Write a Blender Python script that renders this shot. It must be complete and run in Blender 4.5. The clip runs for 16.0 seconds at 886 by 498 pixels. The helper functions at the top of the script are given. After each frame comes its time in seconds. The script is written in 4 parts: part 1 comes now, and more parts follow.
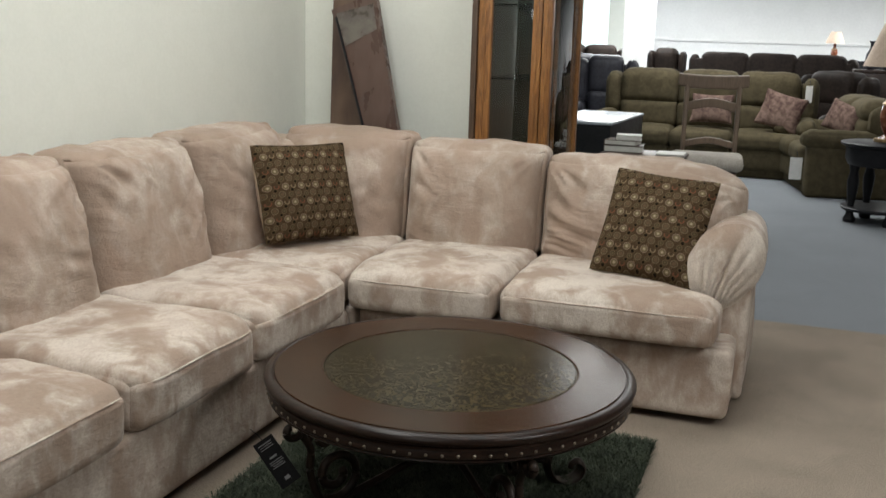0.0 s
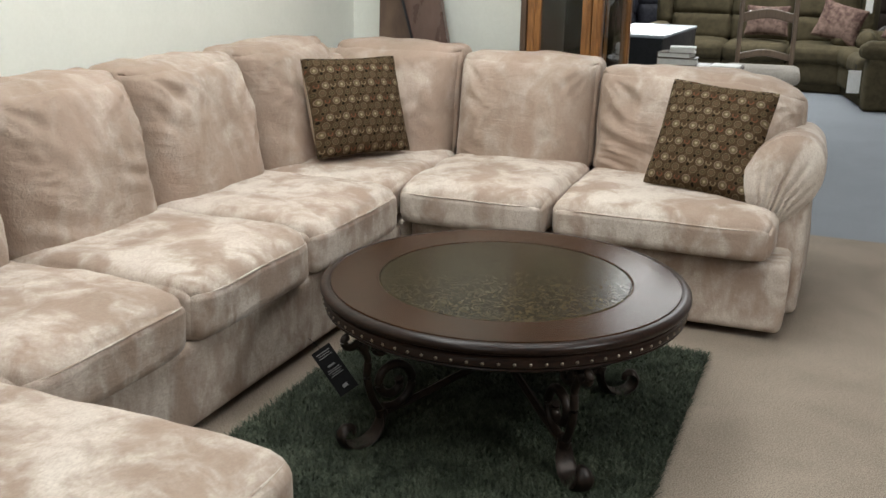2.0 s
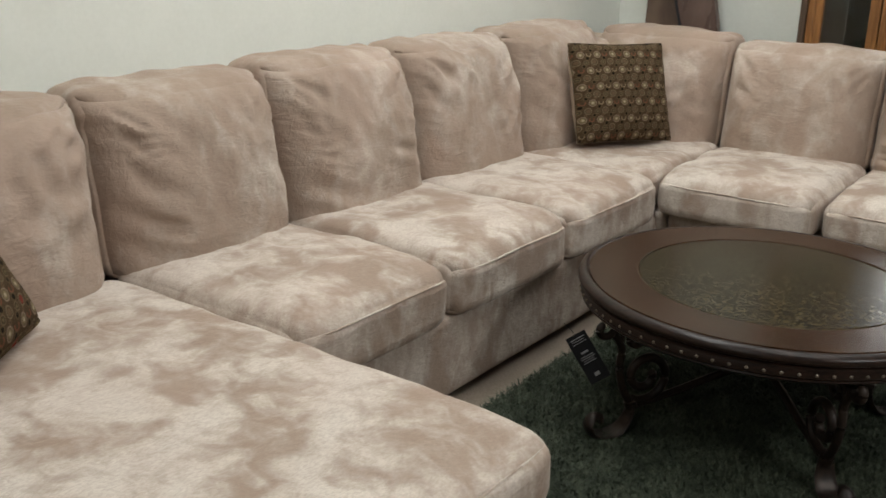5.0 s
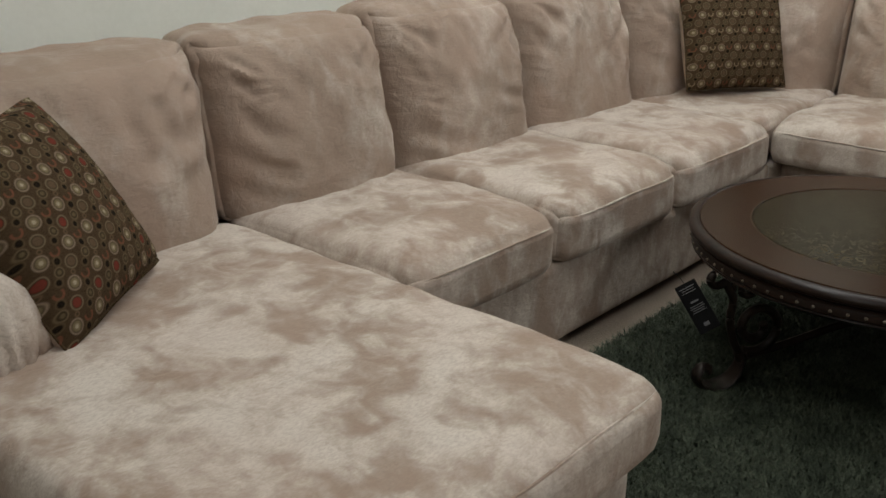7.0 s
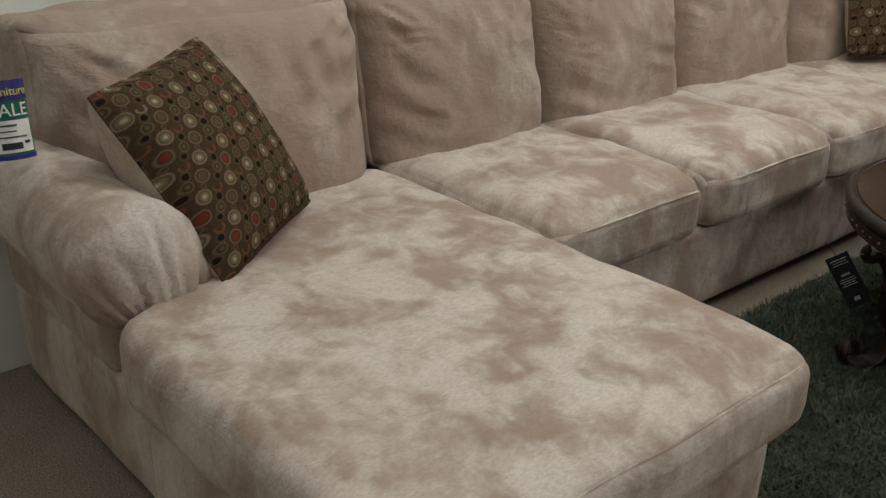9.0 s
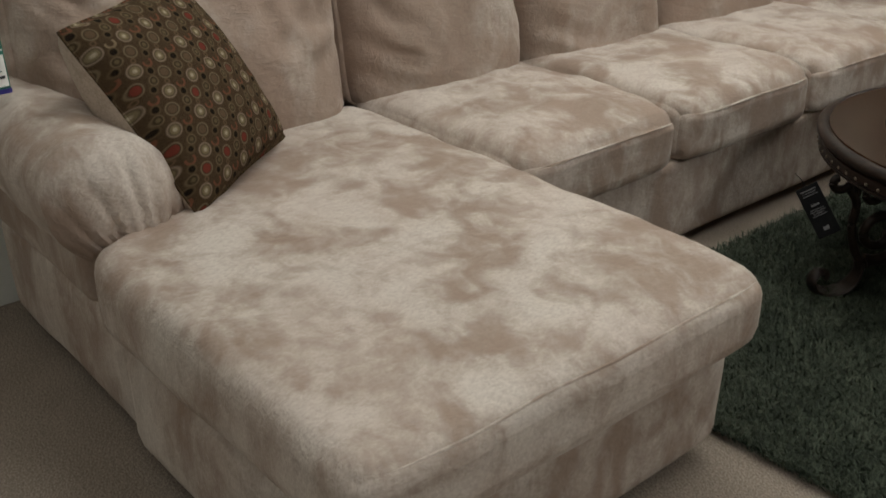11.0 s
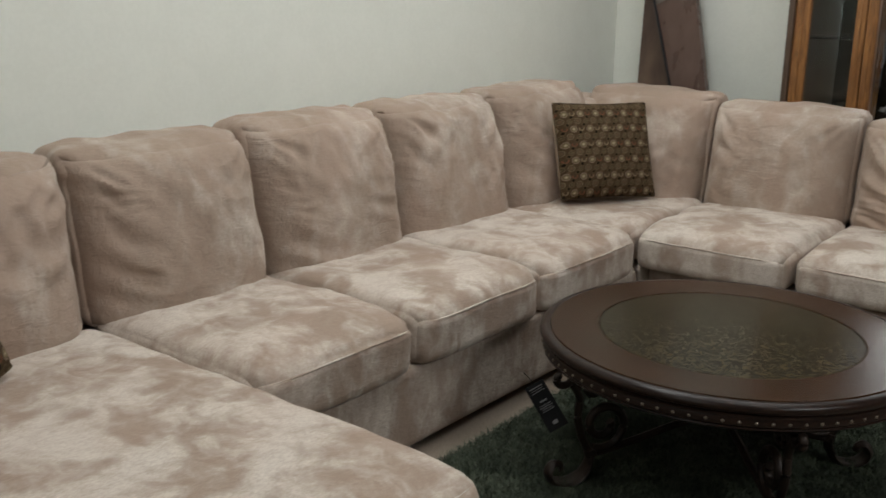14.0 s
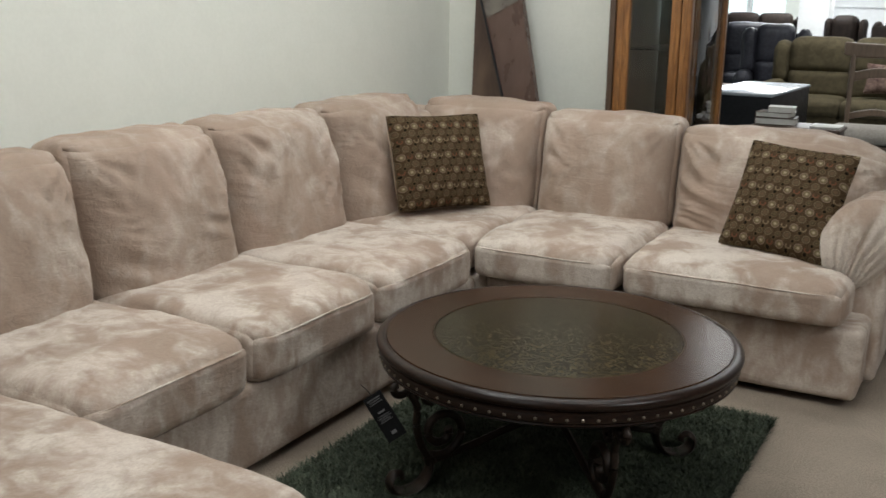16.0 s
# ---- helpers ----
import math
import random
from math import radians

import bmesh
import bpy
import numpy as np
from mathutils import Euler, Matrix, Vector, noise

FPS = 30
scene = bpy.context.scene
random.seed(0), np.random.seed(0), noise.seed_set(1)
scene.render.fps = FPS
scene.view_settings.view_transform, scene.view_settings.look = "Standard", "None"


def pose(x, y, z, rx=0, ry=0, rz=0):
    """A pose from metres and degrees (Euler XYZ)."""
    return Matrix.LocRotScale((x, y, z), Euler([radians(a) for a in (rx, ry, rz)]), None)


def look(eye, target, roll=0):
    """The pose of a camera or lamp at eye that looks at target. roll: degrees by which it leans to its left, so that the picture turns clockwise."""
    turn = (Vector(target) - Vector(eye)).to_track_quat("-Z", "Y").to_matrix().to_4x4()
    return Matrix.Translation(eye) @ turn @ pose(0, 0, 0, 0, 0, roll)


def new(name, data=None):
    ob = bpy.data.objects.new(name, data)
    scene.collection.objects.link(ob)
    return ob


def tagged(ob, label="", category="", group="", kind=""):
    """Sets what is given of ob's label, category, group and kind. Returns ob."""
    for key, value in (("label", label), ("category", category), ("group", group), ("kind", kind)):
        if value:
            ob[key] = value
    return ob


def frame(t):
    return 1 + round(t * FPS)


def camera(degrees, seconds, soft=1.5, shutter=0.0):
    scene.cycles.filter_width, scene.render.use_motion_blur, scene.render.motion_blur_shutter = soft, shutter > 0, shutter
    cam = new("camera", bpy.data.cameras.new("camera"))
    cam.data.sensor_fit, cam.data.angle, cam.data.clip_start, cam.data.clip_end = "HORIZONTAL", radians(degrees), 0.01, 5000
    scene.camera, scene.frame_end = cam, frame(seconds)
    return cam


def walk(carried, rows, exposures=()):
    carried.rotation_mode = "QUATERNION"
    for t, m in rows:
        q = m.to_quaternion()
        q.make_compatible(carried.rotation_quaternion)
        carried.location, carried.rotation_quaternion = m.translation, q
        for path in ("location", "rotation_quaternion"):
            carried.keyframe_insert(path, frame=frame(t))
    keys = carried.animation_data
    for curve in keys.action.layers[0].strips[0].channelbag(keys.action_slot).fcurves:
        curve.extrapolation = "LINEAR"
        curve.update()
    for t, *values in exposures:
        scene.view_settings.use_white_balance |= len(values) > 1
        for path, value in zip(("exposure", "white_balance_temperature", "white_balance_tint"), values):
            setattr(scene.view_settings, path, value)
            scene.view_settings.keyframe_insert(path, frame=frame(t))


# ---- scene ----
cam = camera(47.7, 16.0, shutter=0.4)
PATH = [
    (0, (-0.36, 0.19, 1.506), (-1.004, 2.036, 1.086), 1.7),
    (0.5, (-0.368, 0.186, 1.496), (-1.009, 2.021, 1.026), 1.4),
    (1, (-0.376, 0.183, 1.489), (-1.035, 2.002, 0.98), 1.1),
    (1.5, (-0.383, 0.181, 1.476), (-1.066, 1.981, 0.935), 1.0),
    (2, (-0.388, 0.178, 1.479), (-1.098, 1.957, 0.902), 1.0),
    (2.5, (-0.397, 0.183, 1.473), (-1.132, 1.942, 0.87), 1.0),
    (3, (-0.409, 0.178, 1.47), (-1.165, 1.921, 0.845), 1.2),
    (3.5, (-0.422, 0.169, 1.464), (-1.225, 1.887, 0.827), 1.6),
    (4, (-0.451, 0.153, 1.476), (-1.358, 1.819, 0.845), 1.9),
    (4.5, (-0.465, 0.145, 1.476), (-1.491, 1.75, 0.867), 1.9),
    (7, (-0.496, 0.124, 1.449), (-1.731, 1.53, 0.745), 0.2),
    (7.5, (-0.504, 0.113, 1.442), (-1.767, 1.48, 0.71), 0.4),
    (8, (-0.52, 0.091, 1.441), (-1.825, 1.401, 0.679), 1.0),
    (8.5, (-0.52, 0.075, 1.442), (-1.904, 1.297, 0.674), 0.7),
    (11, (-0.395, 0.106, 1.412), (-1.769, 1.272, 0.545), -0.2),
    (11.5, (-0.309, 0.109, 1.408), (-1.657, 1.234, 0.45), -0.1),
    (12, (-0.263, 0.104, 1.422), (-1.638, 1.217, 0.488), -0.3),
    (12.5, (-0.249, 0.116, 1.441), (-1.664, 1.256, 0.605), -0.6),
    (13, (-0.244, 0.146, 1.48), (-1.633, 1.434, 0.837), 0.3),
    (13.5, (-0.23, 0.162, 1.489), (-1.509, 1.597, 0.936), 0.8),
    (14, (-0.227, 0.171, 1.503), (-1.407, 1.703, 0.995), 1.0),
    (14.5, (-0.208, 0.175, 1.503), (-1.322, 1.765, 1.022), 0.8),
    (15, (-0.199, 0.176, 1.511), (-1.262, 1.802, 1.035), 0.8),
    (15.5, (-0.167, 0.183, 1.515), (-1.183, 1.839, 1.042), 0.4),
    (16, (-0.156, 0.191, 1.512), (-1.1, 1.888, 1.032), 0.8),
]
walk(cam, [(t, look(eye, target, roll)) for t, eye, target, roll in PATH], [(0, 0.0, 6440, 10), (1.5, 0.29, 6320, 10), (3.5, 0.35, 6320, 10), (4.7, 0.08, 6400, 10), (7, -0.45, 6450, 10), (8.5, -0.45, 6500, 10), (11, -0.45, 6500, 10), (12.3, -0.42, 6500, 10), (13.2, -0.46, 6350, 10), (14.5, -0.25, 6340, 10), (16, -0.1, 6320, 10)])

# ---- light ----
world = bpy.data.worlds.new("world")
scene.world = world
world.use_nodes = True
sky = world.node_tree.nodes.new("ShaderNodeTexSky")
sky.sky_type, sky.sun_disc, sky.sun_elevation, sky.sun_rotation = "NISHITA", False, radians(40), radians(20)
world.node_tree.links.new(sky.outputs[0], world.node_tree.nodes["Background"].inputs[0])
world.node_tree.nodes["Background"].inputs[1].default_value = 0.12


def area_lamp(x, y, z, sx, sy, watts, colour=(0.975, 0.99, 0.965), aim=(0, 0, -1)):
    lamp = bpy.data.lights.new("unseen_area_light", "AREA")
    lamp.shape, lamp.size, lamp.size_y, lamp.energy, lamp.color = "RECTANGLE", sx, sy, watts, colour
    ob = new("unseen_area_light", lamp)
    ob.matrix_basis = Matrix.Translation((x, y, z)) @ Vector(aim).to_track_quat("-Z", "Y").to_matrix().to_4x4()
    return ob


CEIL = 3.3
# out-of-view ceiling lamps, some of them added only as fill light
for lx, ly, sx, sy, w in (
    # fill: (2.4, 1.8), (-1.0, -2.6) for the chaise; (-0.5, 7.5), (-3.2, 17.2) showroom
    (-2.1, 2.5, 0.6, 2.4, 48), (-1.8, 4.4, 2.4, 0.6, 34), (-0.5, 2.6, 1.2, 1.2, 22), (-1.2, 0.0, 1.2, 1.2, 14), (-1.0, -2.6, 1.2, 1.2, 38), (-0.5, 7.5, 1.2, 1.2, 30), (-3.2, 17.2, 1.2, 1.2, 170), (2.4, 1.8, 1.2, 1.2, 105),
    # (-1.55, 11.5) is set for the tabletop highlight; y 20.5 pair brightens the far wall
    (-1.55, 11.5, 3.0, 1.7, 165), (2.6, 9.0, 1.2, 1.2, 22), (-1.5, 16.0, 1.2, 1.2, 60), (2.5, 15.0, 1.2, 1.2, 60), (-3.0, 20.5, 1.2, 1.2, 320), (2.0, 20.5, 1.2, 1.2, 320)):
    area_lamp(lx, ly, CEIL - 0.03, sx, sy, w)
# daylight through the shop windows at the far end
area_lamp(-5.6, 23.6, 1.9, 3.0, 2.4, 420, (0.86, 0.93, 1.0), (0.3, -1, -0.1))


# ---- materials ----
class Tree:
    """A small helper to chain shader nodes."""

    def __init__(self, name, base=(0.5, 0.5, 0.5), rough=0.6, metal=0.0, spec=0.5):
        self.mat = bpy.data.materials.new(name)
        self.mat.use_nodes = True
        self.t = self.mat.node_tree
        self.p = self.t.nodes["Principled BSDF"]
        self.set(self.p, "Base Color", (*base, 1))
        self.set(self.p, "Roughness", rough)
        self.set(self.p, "Metallic", metal)
        self.set(self.p, "Specular IOR Level", spec)

    def set(self, node, key, v):
        if isinstance(v, bpy.types.NodeSocket):
            self.t.links.new(v, node.inputs[key])
        else:
            node.inputs[key].default_value = v

    def node(self, kind, **kw):
        return self.t.nodes.new("ShaderNode" + kind)

    def coord(self, scale=(1, 1, 1), turn=(0, 0, 0), kind="Object"):
        c, m = self.node("TexCoord"), self.node("Mapping")
        self.t.links.new(c.outputs[kind], m.inputs[0])
        m.inputs["Scale"].default_value, m.inputs["Rotation"].default_value = scale, turn
        return m.outputs[0]

    def noise(self, scale, detail=3, rough=0.5, distort=0.0, vec=None):
        n = self.node("TexNoise")
        self.set(n, "Scale", scale), self.set(n, "Detail", detail), self.set(n, "Roughness", rough), self.set(n, "Distortion", distort)
        self.t.links.new(vec if vec is not None else self.coord(), n.inputs["Vector"])
        return n.outputs[0]

    def ramp(self, fac, a, b, va=0.0, vb=1.0):
        m = self.node("MapRange")
        m.interpolation_type = "SMOOTHSTEP"
        for k, v in (("Value", fac), ("From Min", a), ("From Max", b), ("To Min", va), ("To Max", vb)):
            self.set(m, k, v)
        return m.outputs[0]

    def mix(self, fac, a, b, mode="MIX"):
        m = self.node("Mix")
        m.data_type, m.blend_type = "RGBA", mode
        self.set(m, 0, fac)
        for i, v in ((6, a), (7, b)):
            self.set(m, i, v if isinstance(v, bpy.types.NodeSocket) else (*v, 1))
        return m.outputs[2]

    def math(self, op, a, b=0.0, c=0.0):
        m = self.node("Math")
        m.operation = op
        self.set(m, 0, a), self.set(m, 1, b), self.set(m, 2, c)
        return m.outputs[0]

    def bump(self, height, strength=0.3, dist=0.01):
        b = self.node("Bump")
        self.set(b, "Height", height), self.set(b, "Strength", strength), self.set(b, "Distance", dist)
        self.set(self.p, "Normal", b.outputs[0])

    def colour(self, v):
        self.set(self.p, "Base Color", v)
        return self


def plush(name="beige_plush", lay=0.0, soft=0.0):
    """Beige plush whose pile lies light one way and rosy brown the other; lay: how far it is darkened to the brown."""
    t = Tree(name, rough=0.88, spec=0.12)
    # every cushion is cut from another stretch of the cloth
    info, c, shift, scale = t.node("ObjectInfo"), t.node("TexCoord"), t.node("VectorMath"), t.node("Mapping")
    shift.operation = "ADD"
    away = t.node("CombineXYZ")
    for i, k in enumerate((31.0, 17.0, 23.0)):
        t.set(away, i, t.math("MULTIPLY", info.outputs["Random"], k))
    t.t.links.new(c.outputs["Object"], scale.inputs[0])
    scale.inputs["Scale"].default_value = (1.0, 1.0, 0.62)
    t.t.links.new(scale.outputs[0], shift.inputs[0]), t.t.links.new(away.outputs[0], shift.inputs[1])
    cloth = shift.outputs[0]
    big = t.noise(3.6 - 12 * soft, 2, 0.5, 0.7, cloth)
    mid = t.noise(8.5 - 30 * soft, 4, 0.52, 0.9, cloth)
    brush = t.noise(26, 3, 0.6, 0.7, cloth)
    nap = t.math("ADD", t.math("MULTIPLY", big, 0.48), t.math("ADD", t.math("MULTIPLY", mid, 0.38), t.math("MULTIPLY", brush, 0.14)))
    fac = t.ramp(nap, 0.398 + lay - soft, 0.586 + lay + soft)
    col = t.mix(fac, (0.316, 0.234, 0.182), (0.598, 0.532, 0.462))
    # half-turned pile inside the pale areas
    half = t.ramp(t.noise(13, 4, 0.55, 0.9, cloth), 0.46, 0.68, 0.0, 0.34)
    col = t.mix(half, col, (0.372, 0.296, 0.240))
    fur = t.noise(190, 3, 0.65, 0.5, t.coord((1.0, 0.45, 0.7), (0, 0, 0.35)))
    col = t.mix(t.ramp(fur, 0.35, 0.70, 0.0, 0.32), col, (0.250, 0.192, 0.150))
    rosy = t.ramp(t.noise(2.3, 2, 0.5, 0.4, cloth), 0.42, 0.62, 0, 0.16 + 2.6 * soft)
    col = t.mix(rosy, col, (0.412, 0.294, 0.234))
    t.colour(col)
    t.set(t.p, "Sheen Weight", 0.22), t.set(t.p, "Sheen Roughness", 0.35), t.set(t.p, "Sheen Tint", (1, 0.92, 0.84, 1))
    # fine wrinkles in some places, and the clumped tips of the pile
    crease = t.noise(13, 3, 0.52, 0.8, t.coord((0.8, 0.8, 2.3), (0.35, 0.3, 0.1)))
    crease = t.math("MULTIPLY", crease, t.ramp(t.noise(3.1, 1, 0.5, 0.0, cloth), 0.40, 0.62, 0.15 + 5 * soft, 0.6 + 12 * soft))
    tuft = t.noise(70, 2, 0.5, 0.8, t.coord((1.0, 0.42, 0.7), (0, 0, 0.35)))
    t.bump(t.math("ADD", crease, t.math("ADD", t.math("MULTIPLY", fur, 0.16), t.math("MULTIPLY", tuft, 0.50))), 0.6, 0.009)
    return t.mat


def circles_fabric(name="circles_fabric", red=0.0):
    """Brown pillow cloth woven with rows of ringed discs, arcs and dots."""
    t = Tree(name, rough=0.95, spec=0.06)
    period = 0.077
    c = t.node("TexCoord")
    sep = t.node("SeparateXYZ")
    t.t.links.new(c.outputs["Object"], sep.inputs[0])
    u = t.math("DIVIDE", sep.outputs[0], period)
    v = t.math("DIVIDE", sep.outputs[1], period * 0.96)
    u = t.math("ADD", u, t.math("MULTIPLY", v, 0.45))
    weave = t.noise(520, 1)
    cloth = t.mix(t.ramp(weave, 0.35, 0.65), (0.040, 0.025, 0.013), (0.078, 0.050, 0.027))

    def dist(cx, cy):
        du = t.math("SUBTRACT", t.math("FRACT", t.math("ADD", u, 0.5 - cx)), 0.5)
        dv = t.math("SUBTRACT", t.math("FRACT", t.math("ADD", v, 0.5 - cy)), 0.5)
        du = t.math("SUBTRACT", du, t.math("MULTIPLY", dv, 0.45))
        return t.math("SQRT", t.math("ADD", t.math("MULTIPLY", du, du), t.math("MULTIPLY", dv, dv)))

    def cell(cx, cy):
        w = t.node("TexWhiteNoise")
        w.noise_dimensions = "2D"
        comb = t.node("CombineXYZ")
        t.set(comb, 0, t.math("FLOOR", t.math("ADD", u, 0.5 - cx))), t.set(comb, 1, t.math("FLOOR", t.math("ADD", v, 0.5 - cy)))
        t.t.links.new(comb.outputs[0], w.inputs["Vector"])
        return w.outputs["Value"]

    def disc(col, d, radius, paint, soft=0.03):
        return t.mix(t.ramp(d, radius - soft, radius + soft, 1.0, 0.0), col, paint)

    cream, tan, olive, black = (0.225, 0.168, 0.118), (0.14, 0.088, 0.050), (0.100, 0.065, 0.037), (0.007, 0.005, 0.004)
    col = cloth
    # plain olive discs and small brown ones
    d = dist(0.78, 0.78)
    core = t.mix(t.ramp(cell(0.78, 0.78), 1.28 - red, 1.32 - red), olive, (0.15, 0.030, 0.020))
    col = disc(disc(disc(col, d, 0.205, (0.155, 0.118, 0.070)), d, 0.162, (0.030, 0.020, 0.011)), d, 0.135, core)
    d = dist(0.29, 0.74)
    col = disc(disc(disc(col, d, 0.155, (0.13, 0.094, 0.052)), d, 0.112, (0.026, 0.018, 0.010)), d, 0.070, (0.105, 0.078, 0.040))
    # open arcs
    d = dist(0.74, 0.28)
    dv = t.math("SUBTRACT", t.math("FRACT", t.math("ADD", v, 0.5 - 0.28)), 0.5)
    gap = t.ramp(dv, 0.03, 0.09, 1.0, 0.0)
    ring = t.math("MULTIPLY", t.ramp(d, 0.155, 0.185, 1.0, 0.0), t.ramp(d, 0.085, 0.115, 0.0, 1.0))
    shade = t.mix(t.ramp(cell(0.74, 0.28), 0.74 - red, 0.79 - red), (0.19, 0.140, 0.085), (0.145, 0.058, 0.032))
    col = t.mix(t.math("MULTIPLY", ring, gap), col, shade)
    # ringed discs with a bright core
    d = dist(0.25, 0.25)
    col = disc(disc(disc(disc(col, d, 0.215, cream), d, 0.170, (0.050, 0.035, 0.018)), d, 0.140, (0.17, 0.135, 0.075)), d, 0.060, (0.36, 0.30, 0.21))
    # black dots
    for cx, cy, r in ((0.52, 0.02, 0.098), (0.02, 0.52, 0.085)):
        d = dist(cx, cy)
        col = disc(disc(col, d, r + 0.045, (0.095, 0.065, 0.034)), d, r, black)
    d = dist(0.52, 0.52)
    col = disc(disc(col, d, 0.075, tan), d, 0.045, (0.05, 0.034, 0.017))
    t.colour(t.mix(t.ramp(weave, 0.35, 0.7, 0.0, 0.35), col, (0.045, 0.030, 0.016)))
    t.bump(weave, 0.35, 0.003)
    return t.mat


def simple(name, a, b, scale, rough=0.6, metal=0.0, bump=0.1, stretch=(1, 1, 1), spec=0.5, dist=0.004, detail=4, coarse=0.13, blotch=0.4):
    t = Tree(name, rough=rough, metal=metal, spec=spec)
    n = t.noise(scale, detail, 0.6, 0.3, t.coord(stretch))
    big = t.noise(scale * coarse, 2, 0.5, 0.5, t.coord(stretch))
    t.colour(t.mix(t.ramp(t.math("ADD", t.math("MULTIPLY", n, 1 - blotch), t.math("MULTIPLY", big, blotch)), 0.35, 0.65), a, b))
    t.set(t.p, "Roughness", t.ramp(n, 0.2, 0.8, max(0.03, rough - 0.07), min(1, rough + 0.07)))
    if bump:
        t.bump(n, bump, dist)
    return t.mat


def wood(name, dark, light, rough=0.4, scale=7, axis=2, spec=0.5):
    t = Tree(name, rough=rough, spec=spec)
    st = [9, 9, 9]
    st[axis] = 0.7
    grain = t.noise(scale, 5, 0.65, 1.2, t.coord(tuple(st)))
    wear = t.noise(3, 3)
    col = t.mix(t.ramp(grain, 0.35, 0.65), dark, light)
    t.colour(t.mix(t.ramp(wear, 0.5, 0.75, 0, 0.3), col, tuple(v * 0.6 for v in dark)))
    t.bump(grain, 0.12, 0.002)
    return t.mat


def tooled_leather():
    """Dark embossed inset of the coffee table under a waxy gloss."""
    t = Tree("tooled_leather", rough=0.28)
    h = t.noise(30, 3, 0.55, 3.2)
    fine = t.noise(120, 2, 0.5, 1.0)
    col = t.mix(t.ramp(h, 0.36, 0.64), (0.010, 0.0078, 0.0044), (0.052, 0.041, 0.0215))
    t.colour(t.mix(t.ramp(fine, 0.4, 0.7, 0, 0.25), col, (0.016, 0.013, 0.009)))
    t.set(t.p, "Roughness", t.ramp(h, 0.36, 0.64, 0.27, 0.17))
    t.set(t.p, "Specular IOR Level", 0.08)
    t.bump(h, 0.075, 0.001)
    return t.mat


def glass_pane(name="cabinet_glass", tint=(0.92, 0.97, 0.95)):
    m = bpy.data.materials.new(name)
    m.use_nodes = True
    t = m.node_tree
    t.nodes.clear()
    out, mixer = t.nodes.new("ShaderNodeOutputMaterial"), t.nodes.new("ShaderNodeMixShader")
    clear, gloss, fres = t.nodes.new("ShaderNodeBsdfTransparent"), t.nodes.new("ShaderNodeBsdfGlossy"), t.nodes.new("ShaderNodeFresnel")
    clear.inputs[0].default_value = (*tint, 1)
    gloss.inputs["Roughness"].default_value = 0.02
    fres.inputs[0].default_value = 1.5
    t.links.new(fres.outputs[0], mixer.inputs[0]), t.links.new(clear.outputs[0], mixer.inputs[1])
    t.links.new(gloss.outputs[0], mixer.inputs[2]), t.links.new(mixer.outputs[0], out.inputs[0])
    return m


def glow(name, colour, strength):
    t = Tree(name, base=(0.8, 0.8, 0.8))
    t.set(t.p, "Emission Color", (*colour, 1)), t.set(t.p, "Emission Strength", strength)
    return t.mat


PLUSH = plush()
# darker copy of the plush: rosier pile, with the back cushions' shade mixed in
PLUSH_DARK = plush("beige_plush_darkened", 0.085, 0.045)
CIRCLES = circles_fabric("circles_fabric", 0.28)
CIRCLES_RED = circles_fabric("circles_fabric_with_red", 0.70)
WALL = simple("painted_wall", (0.735, 0.742, 0.672), (0.765, 0.772, 0.702), 60, 0.75, bump=0.03, spec=0.25, dist=0.002)
# mid-dark tone for the unseen closing walls, chosen to cut bounce on the sofa
TAUPE = simple("taupe_closing_wall", (0.22, 0.20, 0.175), (0.27, 0.245, 0.215), 12, 0.8, bump=0.04)
CEILING = simple("ceiling_tile", (0.50, 0.50, 0.48), (0.60, 0.60, 0.58), 40, 0.9, bump=0.1)
CARPET = simple("beige_carpet", (0.150, 0.121, 0.094), (0.325, 0.268, 0.213), 210, 0.95, bump=0.05, spec=0.1, dist=0.002, coarse=0.016, blotch=0.16)
GREY_CARPET = simple("grey_carpet", (0.150, 0.160, 0.175), (0.215, 0.228, 0.245), 200, 0.9, bump=0.4, spec=0.15, dist=0.004, coarse=0.01, blotch=0.12)
RUG_BACK = simple("rug_backing", (0.012, 0.022, 0.012), (0.025, 0.04, 0.022), 120, 0.95, spec=0.1)
ESPRESSO = wood("espresso_wood", (0.014, 0.007, 0.005), (0.036, 0.017, 0.010), 0.34, 6, 0)
RIM_WOOD = wood("table_rim_wood", (0.020, 0.0092, 0.0042), (0.044, 0.0205, 0.0098), 0.24, 5, 0, 0.15)
EDGE_WOOD = wood("table_edge_wood", (0.010, 0.0055, 0.004), (0.024, 0.0125, 0.0085), 0.30, 6, 0, 0.22)
LEATHER = tooled_leather()
IRON = simple("bronzed_iron", (0.010, 0.0065, 0.005), (0.030, 0.018, 0.012), 70, 0.42, 0.45, 0.25)
NAIL = simple("antique_nail_brass", (0.20, 0.17, 0.13), (0.36, 0.31, 0.25), 200, 0.38, 0.8, 0.05)
CREAM = simple("cream_cloth", (0.44, 0.36, 0.28), (0.58, 0.49, 0.40), 150, 0.85, bump=0.3, spec=0.15)
OAK = wood("golden_oak", (0.135, 0.053, 0.014), (0.30, 0.135, 0.040), 0.35, 8, 2)
MIRROR = simple("smoked_mirror", (0.27, 0.30, 0.27), (0.33, 0.36, 0.32), 5, 0.14, 1.0, 0.0)
DARK_OAK = wood("dark_oak_shade", (0.045, 0.025, 0.014), (0.085, 0.047, 0.026), 0.5, 8, 2)
